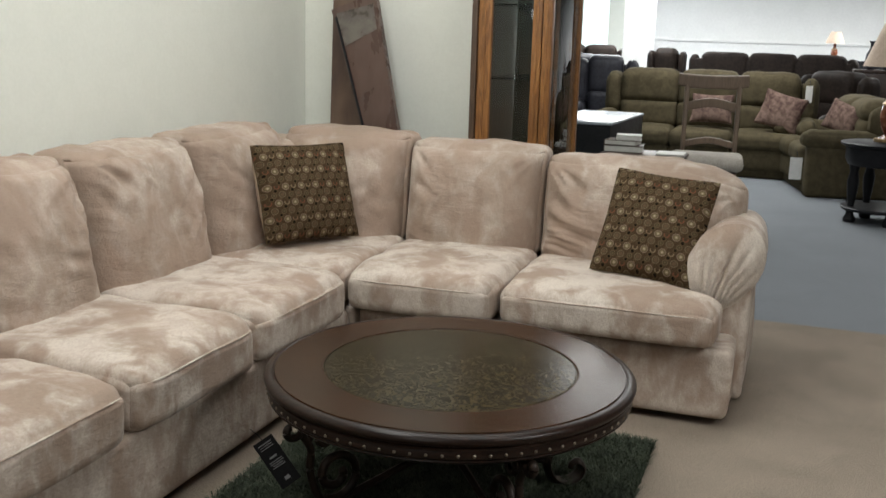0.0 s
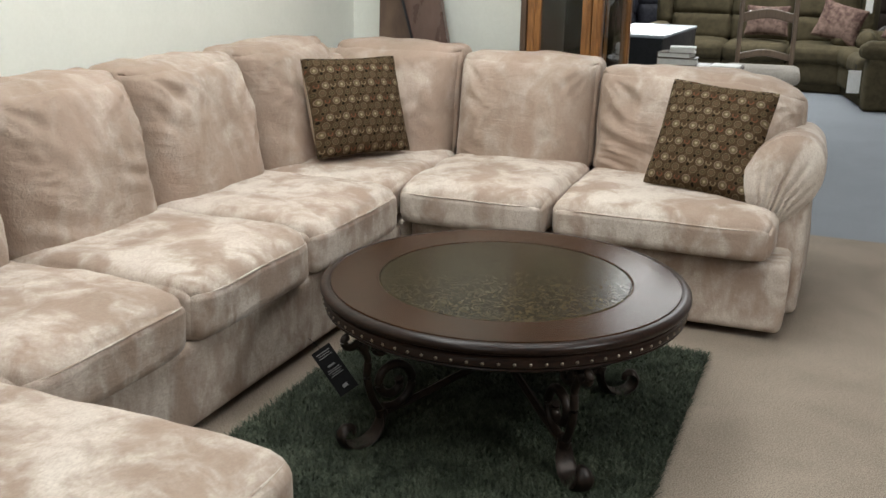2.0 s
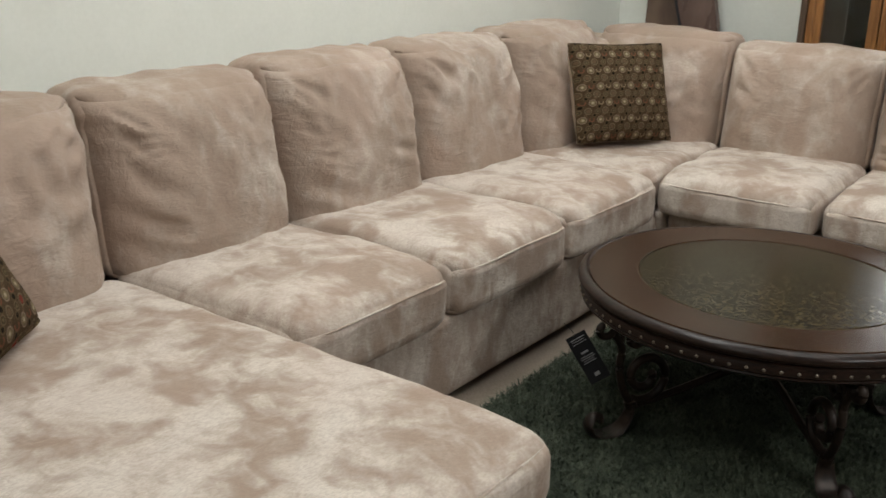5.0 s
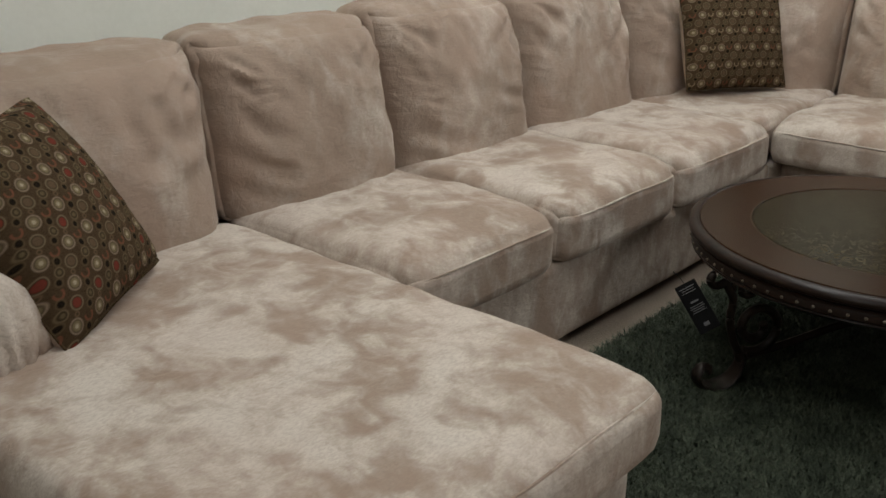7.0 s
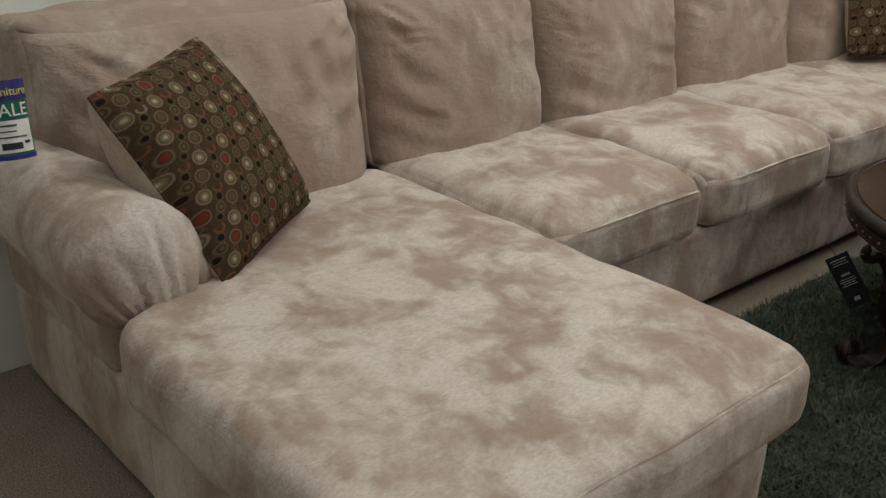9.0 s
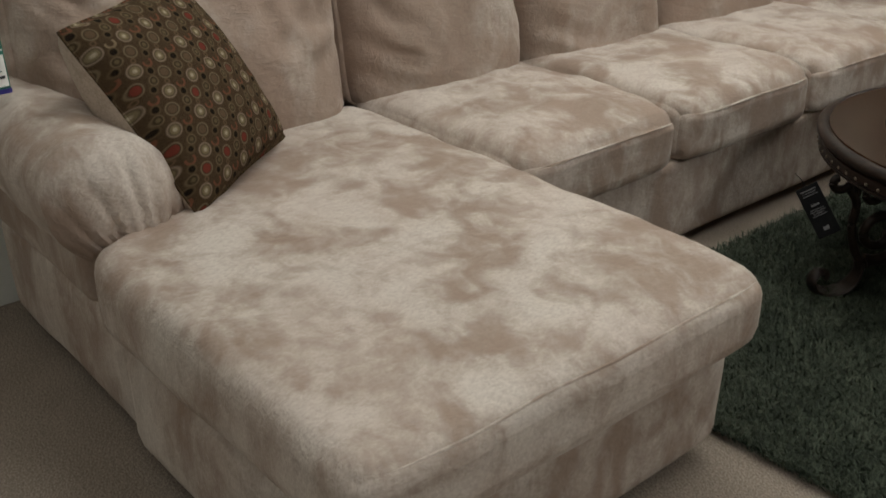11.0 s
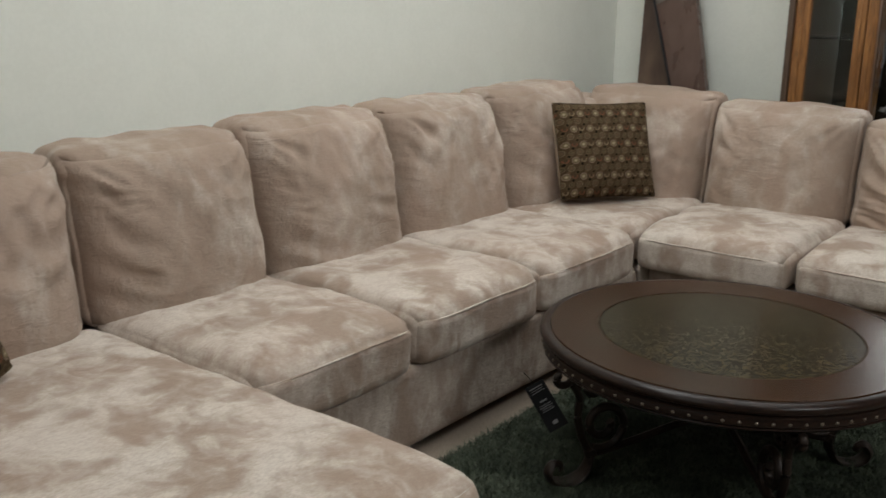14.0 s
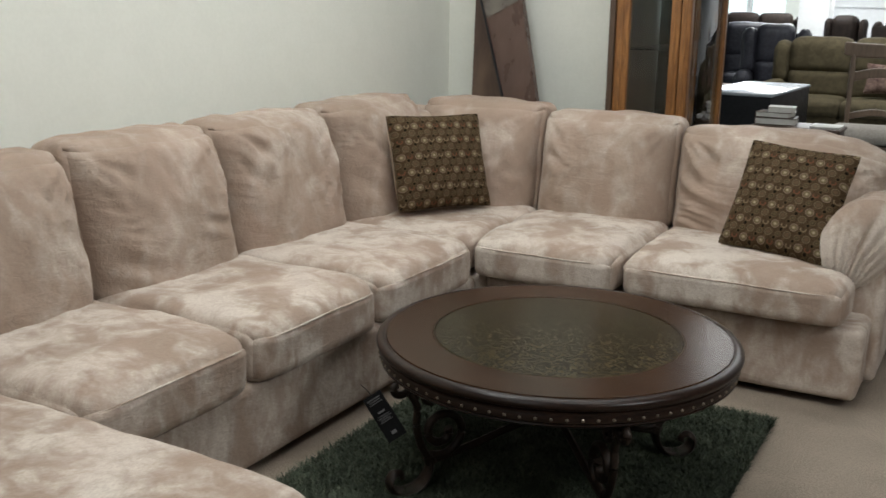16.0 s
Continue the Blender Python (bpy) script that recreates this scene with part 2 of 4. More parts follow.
CARDBOARD = simple("brown_cardboard", (0.062, 0.034, 0.025), (0.170, 0.110, 0.072), 5, 0.6, bump=0.08, stretch=(1, 1, 0.4))
WRAP = simple("wrapped_cardboard", (0.075, 0.042, 0.032), (0.125, 0.076, 0.058), 7, 0.3, bump=0.5, stretch=(1.5, 1.5, 0.5), dist=0.01)
PLASTIC = simple("clear_wrap_patch", (0.060, 0.047, 0.038), (0.165, 0.145, 0.122), 12, 0.3, bump=0.6, dist=0.01)
GREEN = simple("olive_chenille", (0.054, 0.044, 0.025), (0.090, 0.073, 0.043), 14, 0.9, bump=0.3, spec=0.12)
PAISLEY = simple("rose_paisley", (0.050, 0.026, 0.022), (0.20, 0.135, 0.108), 17, 0.85, bump=0.3, spec=0.15)
CHARCOAL = simple("charcoal_leather", (0.015, 0.015, 0.020), (0.034, 0.034, 0.043), 25, 0.5, bump=0.2, spec=0.25)
BROWN_LEATHER = simple("brown_leather", (0.013, 0.0095, 0.008), (0.026, 0.0185, 0.015), 25, 0.6, bump=0.2, spec=0.12)
MOCHA = simple("mocha_microfibre", (0.10, 0.075, 0.055), (0.17, 0.13, 0.10), 20, 0.9, bump=0.2)
BLACK = simple("black_lacquer", (0.006, 0.006, 0.007), (0.012, 0.012, 0.014), 30, 0.42, bump=0.02, spec=0.2)
# pale base colour paints the window's reflection into the black table's top
REFLECTION_TOP = simple("pale_reflection_top", (0.34, 0.37, 0.40), (0.40, 0.43, 0.46), 20, 0.22, bump=0.0)
CHAIR_WOOD = wood("walnut_chair_wood", (0.120, 0.082, 0.056), (0.165, 0.115, 0.080), 0.45, 7, 2)
SEAT_GREY = simple("oatmeal_seat_cloth", (0.34, 0.31, 0.27), (0.46, 0.42, 0.37), 90, 0.9, bump=0.3, spec=0.1)
PAPER = simple("paper_white", (0.66, 0.65, 0.61), (0.76, 0.75, 0.72), 30, 0.8, bump=0.05)
BOOK = simple("book_cover", (0.055, 0.040, 0.032), (0.11, 0.085, 0.065), 30, 0.6, bump=0.1)
SHADE = simple("linen_lampshade", (0.46, 0.35, 0.27), (0.58, 0.46, 0.36), 120, 0.85, bump=0.2)
LAMP_RED = simple("oxblood_ceramic", (0.10, 0.025, 0.015), (0.24, 0.09, 0.04), 16, 0.25, bump=0.1)
LAMP_GOLD = simple("antique_gold", (0.22, 0.14, 0.06), (0.42, 0.30, 0.15), 30, 0.4, 0.5, 0.2)
WHITE_PAINT = simple("white_column_paint", (0.77, 0.77, 0.76), (0.82, 0.82, 0.81), 20, 0.6, bump=0.03)
TAG_BLACK = simple("black_hangtag", (0.006, 0.006, 0.007), (0.010, 0.010, 0.011), 60, 0.5, bump=0.03, spec=0.15)
TAG_PRINT = simple("tag_print_grey", (0.16, 0.16, 0.16), (0.24, 0.24, 0.24), 60, 0.6, bump=0.0)
SIGN_BLUE = simple("sign_blue", (0.025, 0.022, 0.16), (0.035, 0.03, 0.20), 40, 0.4, bump=0.02)
SIGN_GREEN = simple("sign_green", (0.008, 0.11, 0.075), (0.012, 0.14, 0.095), 40, 0.4, bump=0.02)
SIGN_YELLOW = simple("sign_yellow", (0.62, 0.58, 0.06), (0.70, 0.66, 0.09), 40, 0.5, bump=0.0)
INK = simple("black_ink", (0.01, 0.01, 0.012), (0.02, 0.02, 0.022), 60, 0.6, bump=0.0)
GLASS = glass_pane()
DAYLIGHT = glow("window_daylight", (0.93, 0.97, 1.0), 1.25)


def blade_material():
    t = Tree("shag_pile", rough=0.75, spec=0.25)
    g = t.node("NewGeometry")
    tone = t.ramp(t.noise(7, 3, 0.6, 0.6), 0.35, 0.65)
    a = t.mix(g.outputs["Random Per Island"], (0.015, 0.021, 0.012), (0.046, 0.057, 0.037))
    b = t.mix(g.outputs["Random Per Island"], (0.027, 0.037, 0.022), (0.096, 0.110, 0.074))
    t.colour(t.mix(tone, a, b))
    return t.mat


SHAG = blade_material()


# ---- building helpers ----
def origin(ob):
    o = Vector((0, 0, 0))
    while ob:
        o += ob.location
        ob = ob.parent
    return o


def part(name, bm, material, parent, label="", smooth=True):
    """Links a mesh built in the parent's frame as one child part."""
    me = bpy.data.meshes.new(name)
    if parent is not None:
        bm.transform(Matrix.Translation(-origin(parent)))
    bm.to_mesh(me)
    bm.free()
    if smooth:
        me.polygons.foreach_set("use_smooth", [True] * len(me.polygons))
        me.set_sharp_from_angle(angle=radians(38))
    me.materials.append(material)
    ob = new(name, me)
    ob.parent = parent
    return tagged(ob, label) if label else ob


def thing(name, at, label, category, group="", kind=""):
    ob = new(name)
    ob.location = at
    ob.empty_display_size = 0.1
    return tagged(ob, label, category, group, kind)


def rbox(x0, x1, y0, y1, z0, z1, r=0.02, n=3, bend=None):
    """A box with rounded edges; n cells a side; bend moves each point: bend(point, u) -> point with u in -1..1 a side."""
    bm = bmesh.new()
    c = Vector(((x0 + x1) / 2, (y0 + y1) / 2, (z0 + z1) / 2))
    h = Vector((abs(x1 - x0) / 2, abs(y1 - y0) / 2, abs(z1 - z0) / 2))
    r = min(r, *h)
    grids = []
    for a in range(3):
        inner, edge = n, 3 if n > 2 else 2
        s = [-1 + (1 - math.cos(math.pi / 2 * i / edge)) * r / h[a] for i in range(edge)]
        lo = -1 + r / h[a]
        s += [lo + (-2 * lo) * i / inner for i in range(inner + 1)]
        s += [-v for v in reversed(s[:edge])]
        grids.append(s)
    verts = {}

    def vert(u):
        key = tuple(round(k, 5) for k in u)
        if key not in verts:
            p = Vector([u[i] * h[i] for i in range(3)])
            q = Vector([max(-h[i] + r, min(h[i] - r, p[i])) for i in range(3)])
            d = p - q
            if d.length > 1e-9:
                p = q + d.normalized() * r
            p += c
            if bend:
                p = bend(p, u)
            verts[key] = bm.verts.new(p)
        return verts[key]

    for a in range(3):
        b, e = (a + 1) % 3, (a + 2) % 3
        for side in (-1, 1):
            for i in range(len(grids[b]) - 1):
                for j in range(len(grids[e]) - 1):
                    quad = []
                    for di, dj in ((0, 0), (1, 0), (1, 1), (0, 1)):
                        u = [0, 0, 0]
                        u[a], u[b], u[e] = side, grids[b][i + di], grids[e][j + dj]
                        quad.append(vert(u))
                    if side < 0:
                        quad.reverse()
                    if len(set(quad)) == 4:
                        bm.faces.new(quad)
    return bm


def join(*parts):
    out = bmesh.new()
    for b in parts:
        me = bpy.data.meshes.new("tmp")
        b.to_mesh(me)
        b.free()
        out.from_mesh(me)
        bpy.data.meshes.remove(me)
    return out


def tube(points, radius, sides=8, taper=None, closed=False):
    """A round bar along points; taper(k) scales its radius, k in 0..1."""
    bm = bmesh.new()
    pts = [Vector(p) for p in points]
    rings, up = [], Vector((0.013, 0.027, 1)).normalized()
    for i, p in enumerate(pts):
        if closed:
            d = pts[(i + 1) % len(pts)] - pts[i - 1]
        else:
            d = pts[min(i + 1, len(pts) - 1)] - pts[max(i - 1, 0)]
        d.normalize()
        a = d.cross(up)
        if a.length < 0.05:
            a = d.cross(Vector((1, 0, 0)))
        a.normalize()
        b = d.cross(a)
        k = radius * (taper(i / (len(pts) - 1)) if taper else 1)
        rings.append([bm.verts.new(p + (a * math.cos(s) + b * math.sin(s)) * k) for s in [2 * math.pi * j / sides for j in range(sides)]])
    pairs = list(zip(rings, rings[1:])) + ([(rings[-1], rings[0])] if closed else [])
    for r0, r1 in pairs:
        for j in range(sides):
            bm.faces.new((r0[j], r0[(j + 1) % sides], r1[(j + 1) % sides], r1[j]))
    if not closed:
        bm.faces.new(rings[0]), bm.faces.new(reversed(rings[-1]))
    bmesh.ops.recalc_face_normals(bm, faces=bm.faces[:])
    return bm


def lathe(profile, sides=48, at=(0, 0, 0)):
    """A turned shape: profile rows (radius, height), closed to the axis where the radius is 0."""
    bm = bmesh.new()
    rings = []
    for r, z in profile:
        if r < 1e-6:
            rings.append([bm.verts.new((at[0], at[1], at[2] + z))])
        else:
            rings.append([bm.verts.new((at[0] + r * math.cos(2 * math.pi * j / sides), at[1] + r * math.sin(2 * math.pi * j / sides), at[2] + z)) for j in range(sides)])
    for a, b in zip(rings, rings[1:]):
        for j in range(sides):
            k = (j + 1) % sides
            q = [a[j % len(a)], a[k % len(a)], b[k % len(b)], b[j % len(b)]]
            q = [v for i, v in enumerate(q) if v not in q[:i]]
            if len(q) > 2:
                bm.faces.new(q)
    bmesh.ops.recalc_face_normals(bm, faces=bm.faces[:])
    return bm


def wob(p, scale, amount, seed=0.0):
    return amount * noise.noise(Vector((p.x * scale + seed, p.y * scale - seed * 0.7, p.z * scale + seed * 1.3)))


# ---- structure ----
def slab(name, x0, x1, y0, y1, z0, z1, material, label, category):
    ob = part(name, rbox(x0, x1, y0, y1, z0, z1, 0.002, 1), material, None, smooth=False)
    return tagged(ob, label, category, kind="structure")


WX, WY = -3.18, 5.67
slab("floor", WX - 0.2, 9, -4, 5.85, -0.1, 0.0, CARPET, "worn beige-brown short-pile carpet floor", "floor")
slab("floor_showroom", -12, 9, 5.854, 25, -0.1, -0.001, GREY_CARPET, "blue-grey short-pile showroom carpet floor", "floor")
slab("wall_west", WX - 0.16, WX, -4, WY, 0, CEIL, WALL, "plain pale off-white painted wall behind the sofa", "wall")
slab("wall_north", WX - 0.16, -2.01, WY + 0.002, WY + 0.16, 0, CEIL, WALL, "pale off-white painted end wall with leaning cardboard", "wall")
slab("wall_south", WX - 0.16, 9, -4.16, -4.002, 0, CEIL, TAUPE, "unseen plain taupe wall closing the shop, toned dark against bounce", "wall")
slab("wall_east", 9.002, 9.16, -4.16, 25, 0, CEIL, TAUPE, "unseen plain taupe wall closing the shop, toned dark against bounce", "wall")
slab("wall_showroom_west", -12.16, -12.002, WY, 25, 0, CEIL, WALL, "plain off-white wall closing the showroom", "wall")
slab("ceiling", -12.16, 9.16, -4.16, 25.2, CEIL + 0.002, CEIL + 0.1, CEILING, "flat white ceiling of the shop", "ceiling")


# ---- the sectional sofa ----
sofa = thing("sectional_sofa", (-2.4, 2.9, 0), "large beige plush sectional sofa with chaise and rolled arms", "sofa")
XF, XB, YF, YB = -2.10, -2.78, 4.05, 4.73


def base_bend(p, u):
    p = p.copy()
    d = wob(p, 5, 0.008, 3)
    p.x += d * (abs(u[0]) > 0.98)
    p.y += d * (abs(u[1]) > 0.98)
    return p


def sofa_base(x0, x1, y0, y1, r=0.035):
    part("base", rbox(x0, x1, y0, y1, 0.03, 0.322, r, 10, base_bend), PLUSH, sofa)


sofa_base(-3.10, -2.26, 0.80, 1.79)
sofa_base(-2.255, -1.40, 0.765, 1.79, 0.06)
sofa_base(-3.10, XF - 0.035, 1.795, 4.07)
sofa_base(-3.10, -2.12, 4.075, 5.16)
sofa_base(-2.115, -0.515, YF + 0.05, 5.16)
for fx, fy in ((-1.5, 0.9), (-1.5, 1.7), (-3.0, 0.9), (-2.25, 2.6), (-2.25, 3.9), (-3.0, 5.0), (-0.65, 4.25), (-0.65, 5.0), (-1.8, 4.25), (-3.0, 2.8)):
    part("foot", rbox(fx - 0.03, fx + 0.03, fy - 0.03, fy + 0.03, 0, 0.035, 0.006, 1), ESPRESSO, sofa, "dark block foot")


def seat(x0, x1, y0, y1, z0, z1, front, seed, crown=0.028, cut=None, draw=1.0, r=0.042):
    """A soft seat cushion; front says which side bulges and bears the welt: 'x' (+x) or 'y' (-y)."""

    def bend(p, u):
        p = p.copy()
        top = max(0.0, u[2])
        p.z += crown * top * (1 - u[0] ** 6) * (1 - u[1] ** 6)
        f = u[0] if front == "x" else -u[1]
        s = u[1] if front == "x" else u[0]
        out = 0.018 * max(0.0, f) ** 3 * (1 - 0.8 * s ** 6)
        # the front lip droops a little
        p.z -= 0.022 * max(0.0, f) ** 6 * top
        # soft corners that draw in beside the gaps
        out -= 0.026 * draw * max(0.0, f) ** 2 * abs(s) ** 9
        pinch = 0.011 * draw * math.copysign(abs(s) ** 5 * max(0.0, f) ** 3, s)
        p.z -= 0.012 * draw * abs(s) ** 9 * max(0.0, f) * top
        if front == "x":
            p.y -= pinch
        else:
            p.x -= pinch
        if front == "x":
            p.x += out
        else:
            p.y -= out
        p.z += wob(p, 7, 0.010, seed) * top + wob(p, 19, 0.004, seed) * top
        side = wob(p, 6, 0.006, seed + 5)
        p.x += side * abs(u[0]) ** 8
        p.y += side * abs(u[1]) ** 8
        if cut:
            p = cut(p, u)
        return p

    cushion = part("seat_cushion", rbox(x0, x1, y0, y1, z0, z1, r, 24, bend), PLUSH, sofa)
    pts = []
    for i in range(41):
        s = -1 + i / 20
        low = 0.036 if draw > 0.5 else 0.024
        e = 0.92 - 0.06 * draw - 2.6 * (r - 0.042)
        if front == "x":
            p = bend(Vector((x1 - (0.004 if draw > 0.5 else 0.0095), (y0 + y1) / 2 + s * (y1 - y0) / 2 * e, z1 - low)), (1, s * e, 0.0))
        else:
            p = bend(Vector(((x0 + x1) / 2 + s * (x1 - x0) / 2 * e, y0 + 0.004, z1 - low)), (s * e, -1, 0.0))
        pts.append(p)
    part("welt", tube(pts, 0.0032, 6, lambda k: max(0.05, min(1.0, 9 * k, 9 * (1 - k)))), PLUSH, cushion, "sewn welt along the cushion edge")
    return cushion


def chaise_cut(p, u):
    k = max(0.0, min(1.0, (p.x + 2.44) / 0.17))
    k = k * k * (3 - 2 * k)
    low = 1.01 + (0.742 - 1.01) * k
    p.y = low + (p.y - 0.742) * (1.795 - low) / (1.795 - 0.742)
    return p


seat(-2.80, -1.345, 0.742, 1.795, 0.318, 0.505, "x", 1.0, 0.012, chaise_cut, 0.1, 0.052)
seat(XB - 0.06, XF, 1.808, 2.488, 0.316, 0.507, "x", 2.0)
seat(XB - 0.06, XF, 2.500, 3.213, 0.316, 0.507, "x", 3.0)
seat(XB - 0.06, XF, 3.226, 3.970, 0.316, 0.507, "x", 4.0)
seat(XB - 0.06, -2.15, 3.982, YB + 0.06, 0.335, 0.507, "y", 5.0, 0.012)
seat(-2.143, -1.472, YF - 0.06, YB + 0.06, 0.335, 0.507, "y", 6.0)


def right_cut(p, u):
    # the T-shaped front of the last cushion passes before the arm
    k = max(0.0, min(1.0, (p.y - 4.22) / 0.12))
    k = k * k * (3 - 2 * k)
    lim = -0.575 + (-0.755 + 0.575) * k
    p.x = -1.466 + (p.x + 1.466) * (lim + 1.466) / (-0.575 + 1.466)
    return p


seat(-1.466, -0.575, YF - 0.02, YB + 0.06, 0.335, 0.500, "y", 7.0, 0.02, right_cut)


def back(a0, a1, along, seed, z1=1.0, face=None, thick=0.27, slope=0.0, r=0.045, crumple=1.0):
    """A loose-filled back cushion from a0 to a1 along y (facing +x) or along x (facing -y)."""
    z0, roll = 0.47, 0.085
    fx = face if face is not None else XB
    fy = face if face is not None else YB
    rnd = random.Random(seed)
    folds = [(rnd.choice((-1, 1)) * rnd.uniform(0.45, 0.9), rnd.uniform(0.35, 0.95), rnd.uniform(0.6, 1.4), rnd.uniform(0, 6), rnd.uniform(-1.2, 1.3)) for _ in range(8)]

    def bend(p, u):
        p = p.copy()
        s, f = (u[1], u[0]) if along == "y" else (u[0], -u[1])
        # the top rolls over in a wide curve, front and rear
        depth = (fx - p.x) if along == "y" else (p.y - fy)
        rear = depth > thick / 2
        da, db = (thick - depth if rear else depth), z1 - p.z
        if da < roll and db < roll:
            va, vb = roll - da, roll - db
            k = max(va, vb) / max(1e-6, math.hypot(va, vb))
            da, p.z = roll - va * k, z1 - (roll - vb * k)
            depth = thick - da if rear else da
            if along == "y":
                p.x = fx - depth
            else:
                p.y = fy + depth
        h = max(0.0, min(1.0, (p.z - z0) / (z1 - z0)))
        f01 = max(0.0, f)
        bulge = 0.115 * f01 * (1 - abs(s) ** 5) * (1 - (abs(h - 0.30) / 0.78) ** 2.6 if abs(h - 0.30) < 0.78 else 0)
        lean = -0.085 * h ** 1.1 - 0.040 * f01 * abs(s) ** 5
        fold = 0.0
        for cs, ch, k, ph, turn in folds:
            d = math.hypot((s - cs), (h - ch) * 2.2)
            fold += 0.0075 * math.exp(-(d / 0.27) ** 2) * math.sin(24 * k * ((s - cs) * math.cos(turn) + (h - ch) * 1.6 * math.sin(turn)) + ph)
        # gathers running down from the top corners
        for side in (-1, 1):
            d = math.hypot((s - side) * 1.0, (h - 1.0) * 1.5)
            fold += 0.0150 * min(1.0, (d / 0.32) ** 2) * math.exp(-(d / 0.50) ** 2) * (1 - abs(s) ** 8) * math.sin(24 * math.atan2(1.02 - h, 1.05 - side * s) + seed)
        # pulls running in from the sewn side
        fold += 0.0120 * math.exp(-((s + 0.80) / 0.34) ** 2) * math.sin(27 * (h + 0.40 * (s + 0.8)) + seed + 2.2 * math.sin(4.3 * h + seed)) * (0.55 + 0.45 * math.sin(7 * h + 2 * seed)) * (1 - abs(s) ** 8)
        # fine wrinkles crowding in from the sewn side, and shallow tucks under the top edge
        patchy = max(0.0, 0.55 + 1.6 * wob(p, 6, 1.0, seed + 9))
        fold += 0.0042 * patchy * math.exp(-((s + 0.86) / 0.38) ** 2) * math.sin(84 * h + 16 * s + 9 * wob(p, 7, 1.0, seed + 6) + seed) * (1 - abs(s) ** 10)
        fold += 0.0050 * patchy * math.exp(-((h - 0.80) / 0.20) ** 2) * math.sin(30 * s + 17 * h + 7 * wob(p, 5, 1.0, seed + 8)) * (1 - abs(s) ** 8)
        fold *= crumple * (1 - max(0.0, min(1.0, (h - 0.86) / 0.12)))
        out = bulge + lean + f01 * (fold + wob(p, 7, 0.014, seed) + wob(p, 17, 0.005, seed))
        p.z += 0.012 * max(0.0, u[2]) * (1 - abs(s) ** 4) + 0.016 * max(0.0, u[2]) * abs(s) ** 14 * f01 - slope * max(0.0, s) ** 3 * h + wob(p, 9, 0.012, seed + 2) * h
        if along == "y":
            p.x += out
            p.y += -0.002 * math.copysign(abs(s) ** 4 * f01 ** 2, s) + wob(p, 6, 0.006, seed + 4) * abs(s) ** 4
        else:
            p.y -= out
            p.x += -0.002 * math.copysign(abs(s) ** 4 * f01 ** 2, s) + wob(p, 6, 0.006, seed + 4) * abs(s) ** 4
        return p

    if along == "y":
        box = rbox(fx - thick, fx, a0, a1, z0, z1, r, 54, bend)
    else:
        box = rbox(a0, a1, fy, fy + thick, z0, z1, r, 54, bend)
    cushion = part("back_cushion", box, PLUSH_DARK, sofa)
    seam = []
    for i in range(31):
        h = 0.08 + 0.66 * i / 30
        z = z0 + (z1 - z0) * h
        u = (0.93, -0.80, 2 * h - 1) if along == "y" else (-0.80, -0.93, 2 * h - 1)
        if along == "y":
            q = bend(Vector((fx - 0.006, (a0 + a1) / 2 + u[1] * (a1 - a0) / 2, z)), u)
        else:
            q = bend(Vector(((a0 + a1) / 2 + u[0] * (a1 - a0) / 2, fy + 0.006, z)), u)
        seam.append(q)
    part("seam", tube(seam, 0.0026, 5), PLUSH_DARK, cushion, "vertical sewn seam on the cushion face")


back(0.845, 1.786, "y", 11, 1.0, slope=0.0, crumple=0.8)
back(1.792, 2.488, "y", 12, 1.005, crumple=0.8)
back(2.494, 3.212, "y", 13, 1.02, crumple=0.8)
back(3.218, 3.967, "y", 14, 1.02, crumple=0.8)
back(3.973, 4.79, "y", 15, 1.03, crumple=0.45)
back(-2.88, -2.176, "x", 16, 1.008, crumple=0.35)
back(-2.170, -1.480, "x", 17, 0.985, crumple=0.6)
back(-1.474, -0.545, "x", 18, 0.95, slope=0.085)
# the frame behind the cushions
part("back_frame", rbox(-3.15, -2.99, 0.90, 5.16, 0.3, 0.86, 0.05, 12, base_bend), PLUSH, sofa)
part("back_frame", rbox(-2.985, -0.58, 5.02, 5.18, 0.3, 0.86, 0.05, 12, base_bend), PLUSH, sofa)
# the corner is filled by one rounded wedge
part("corner_wedge", rbox(-3.13, -2.72, 4.66, 5.15, 0.40, 0.95, 0.10, 10, base_bend), PLUSH_DARK, sofa)


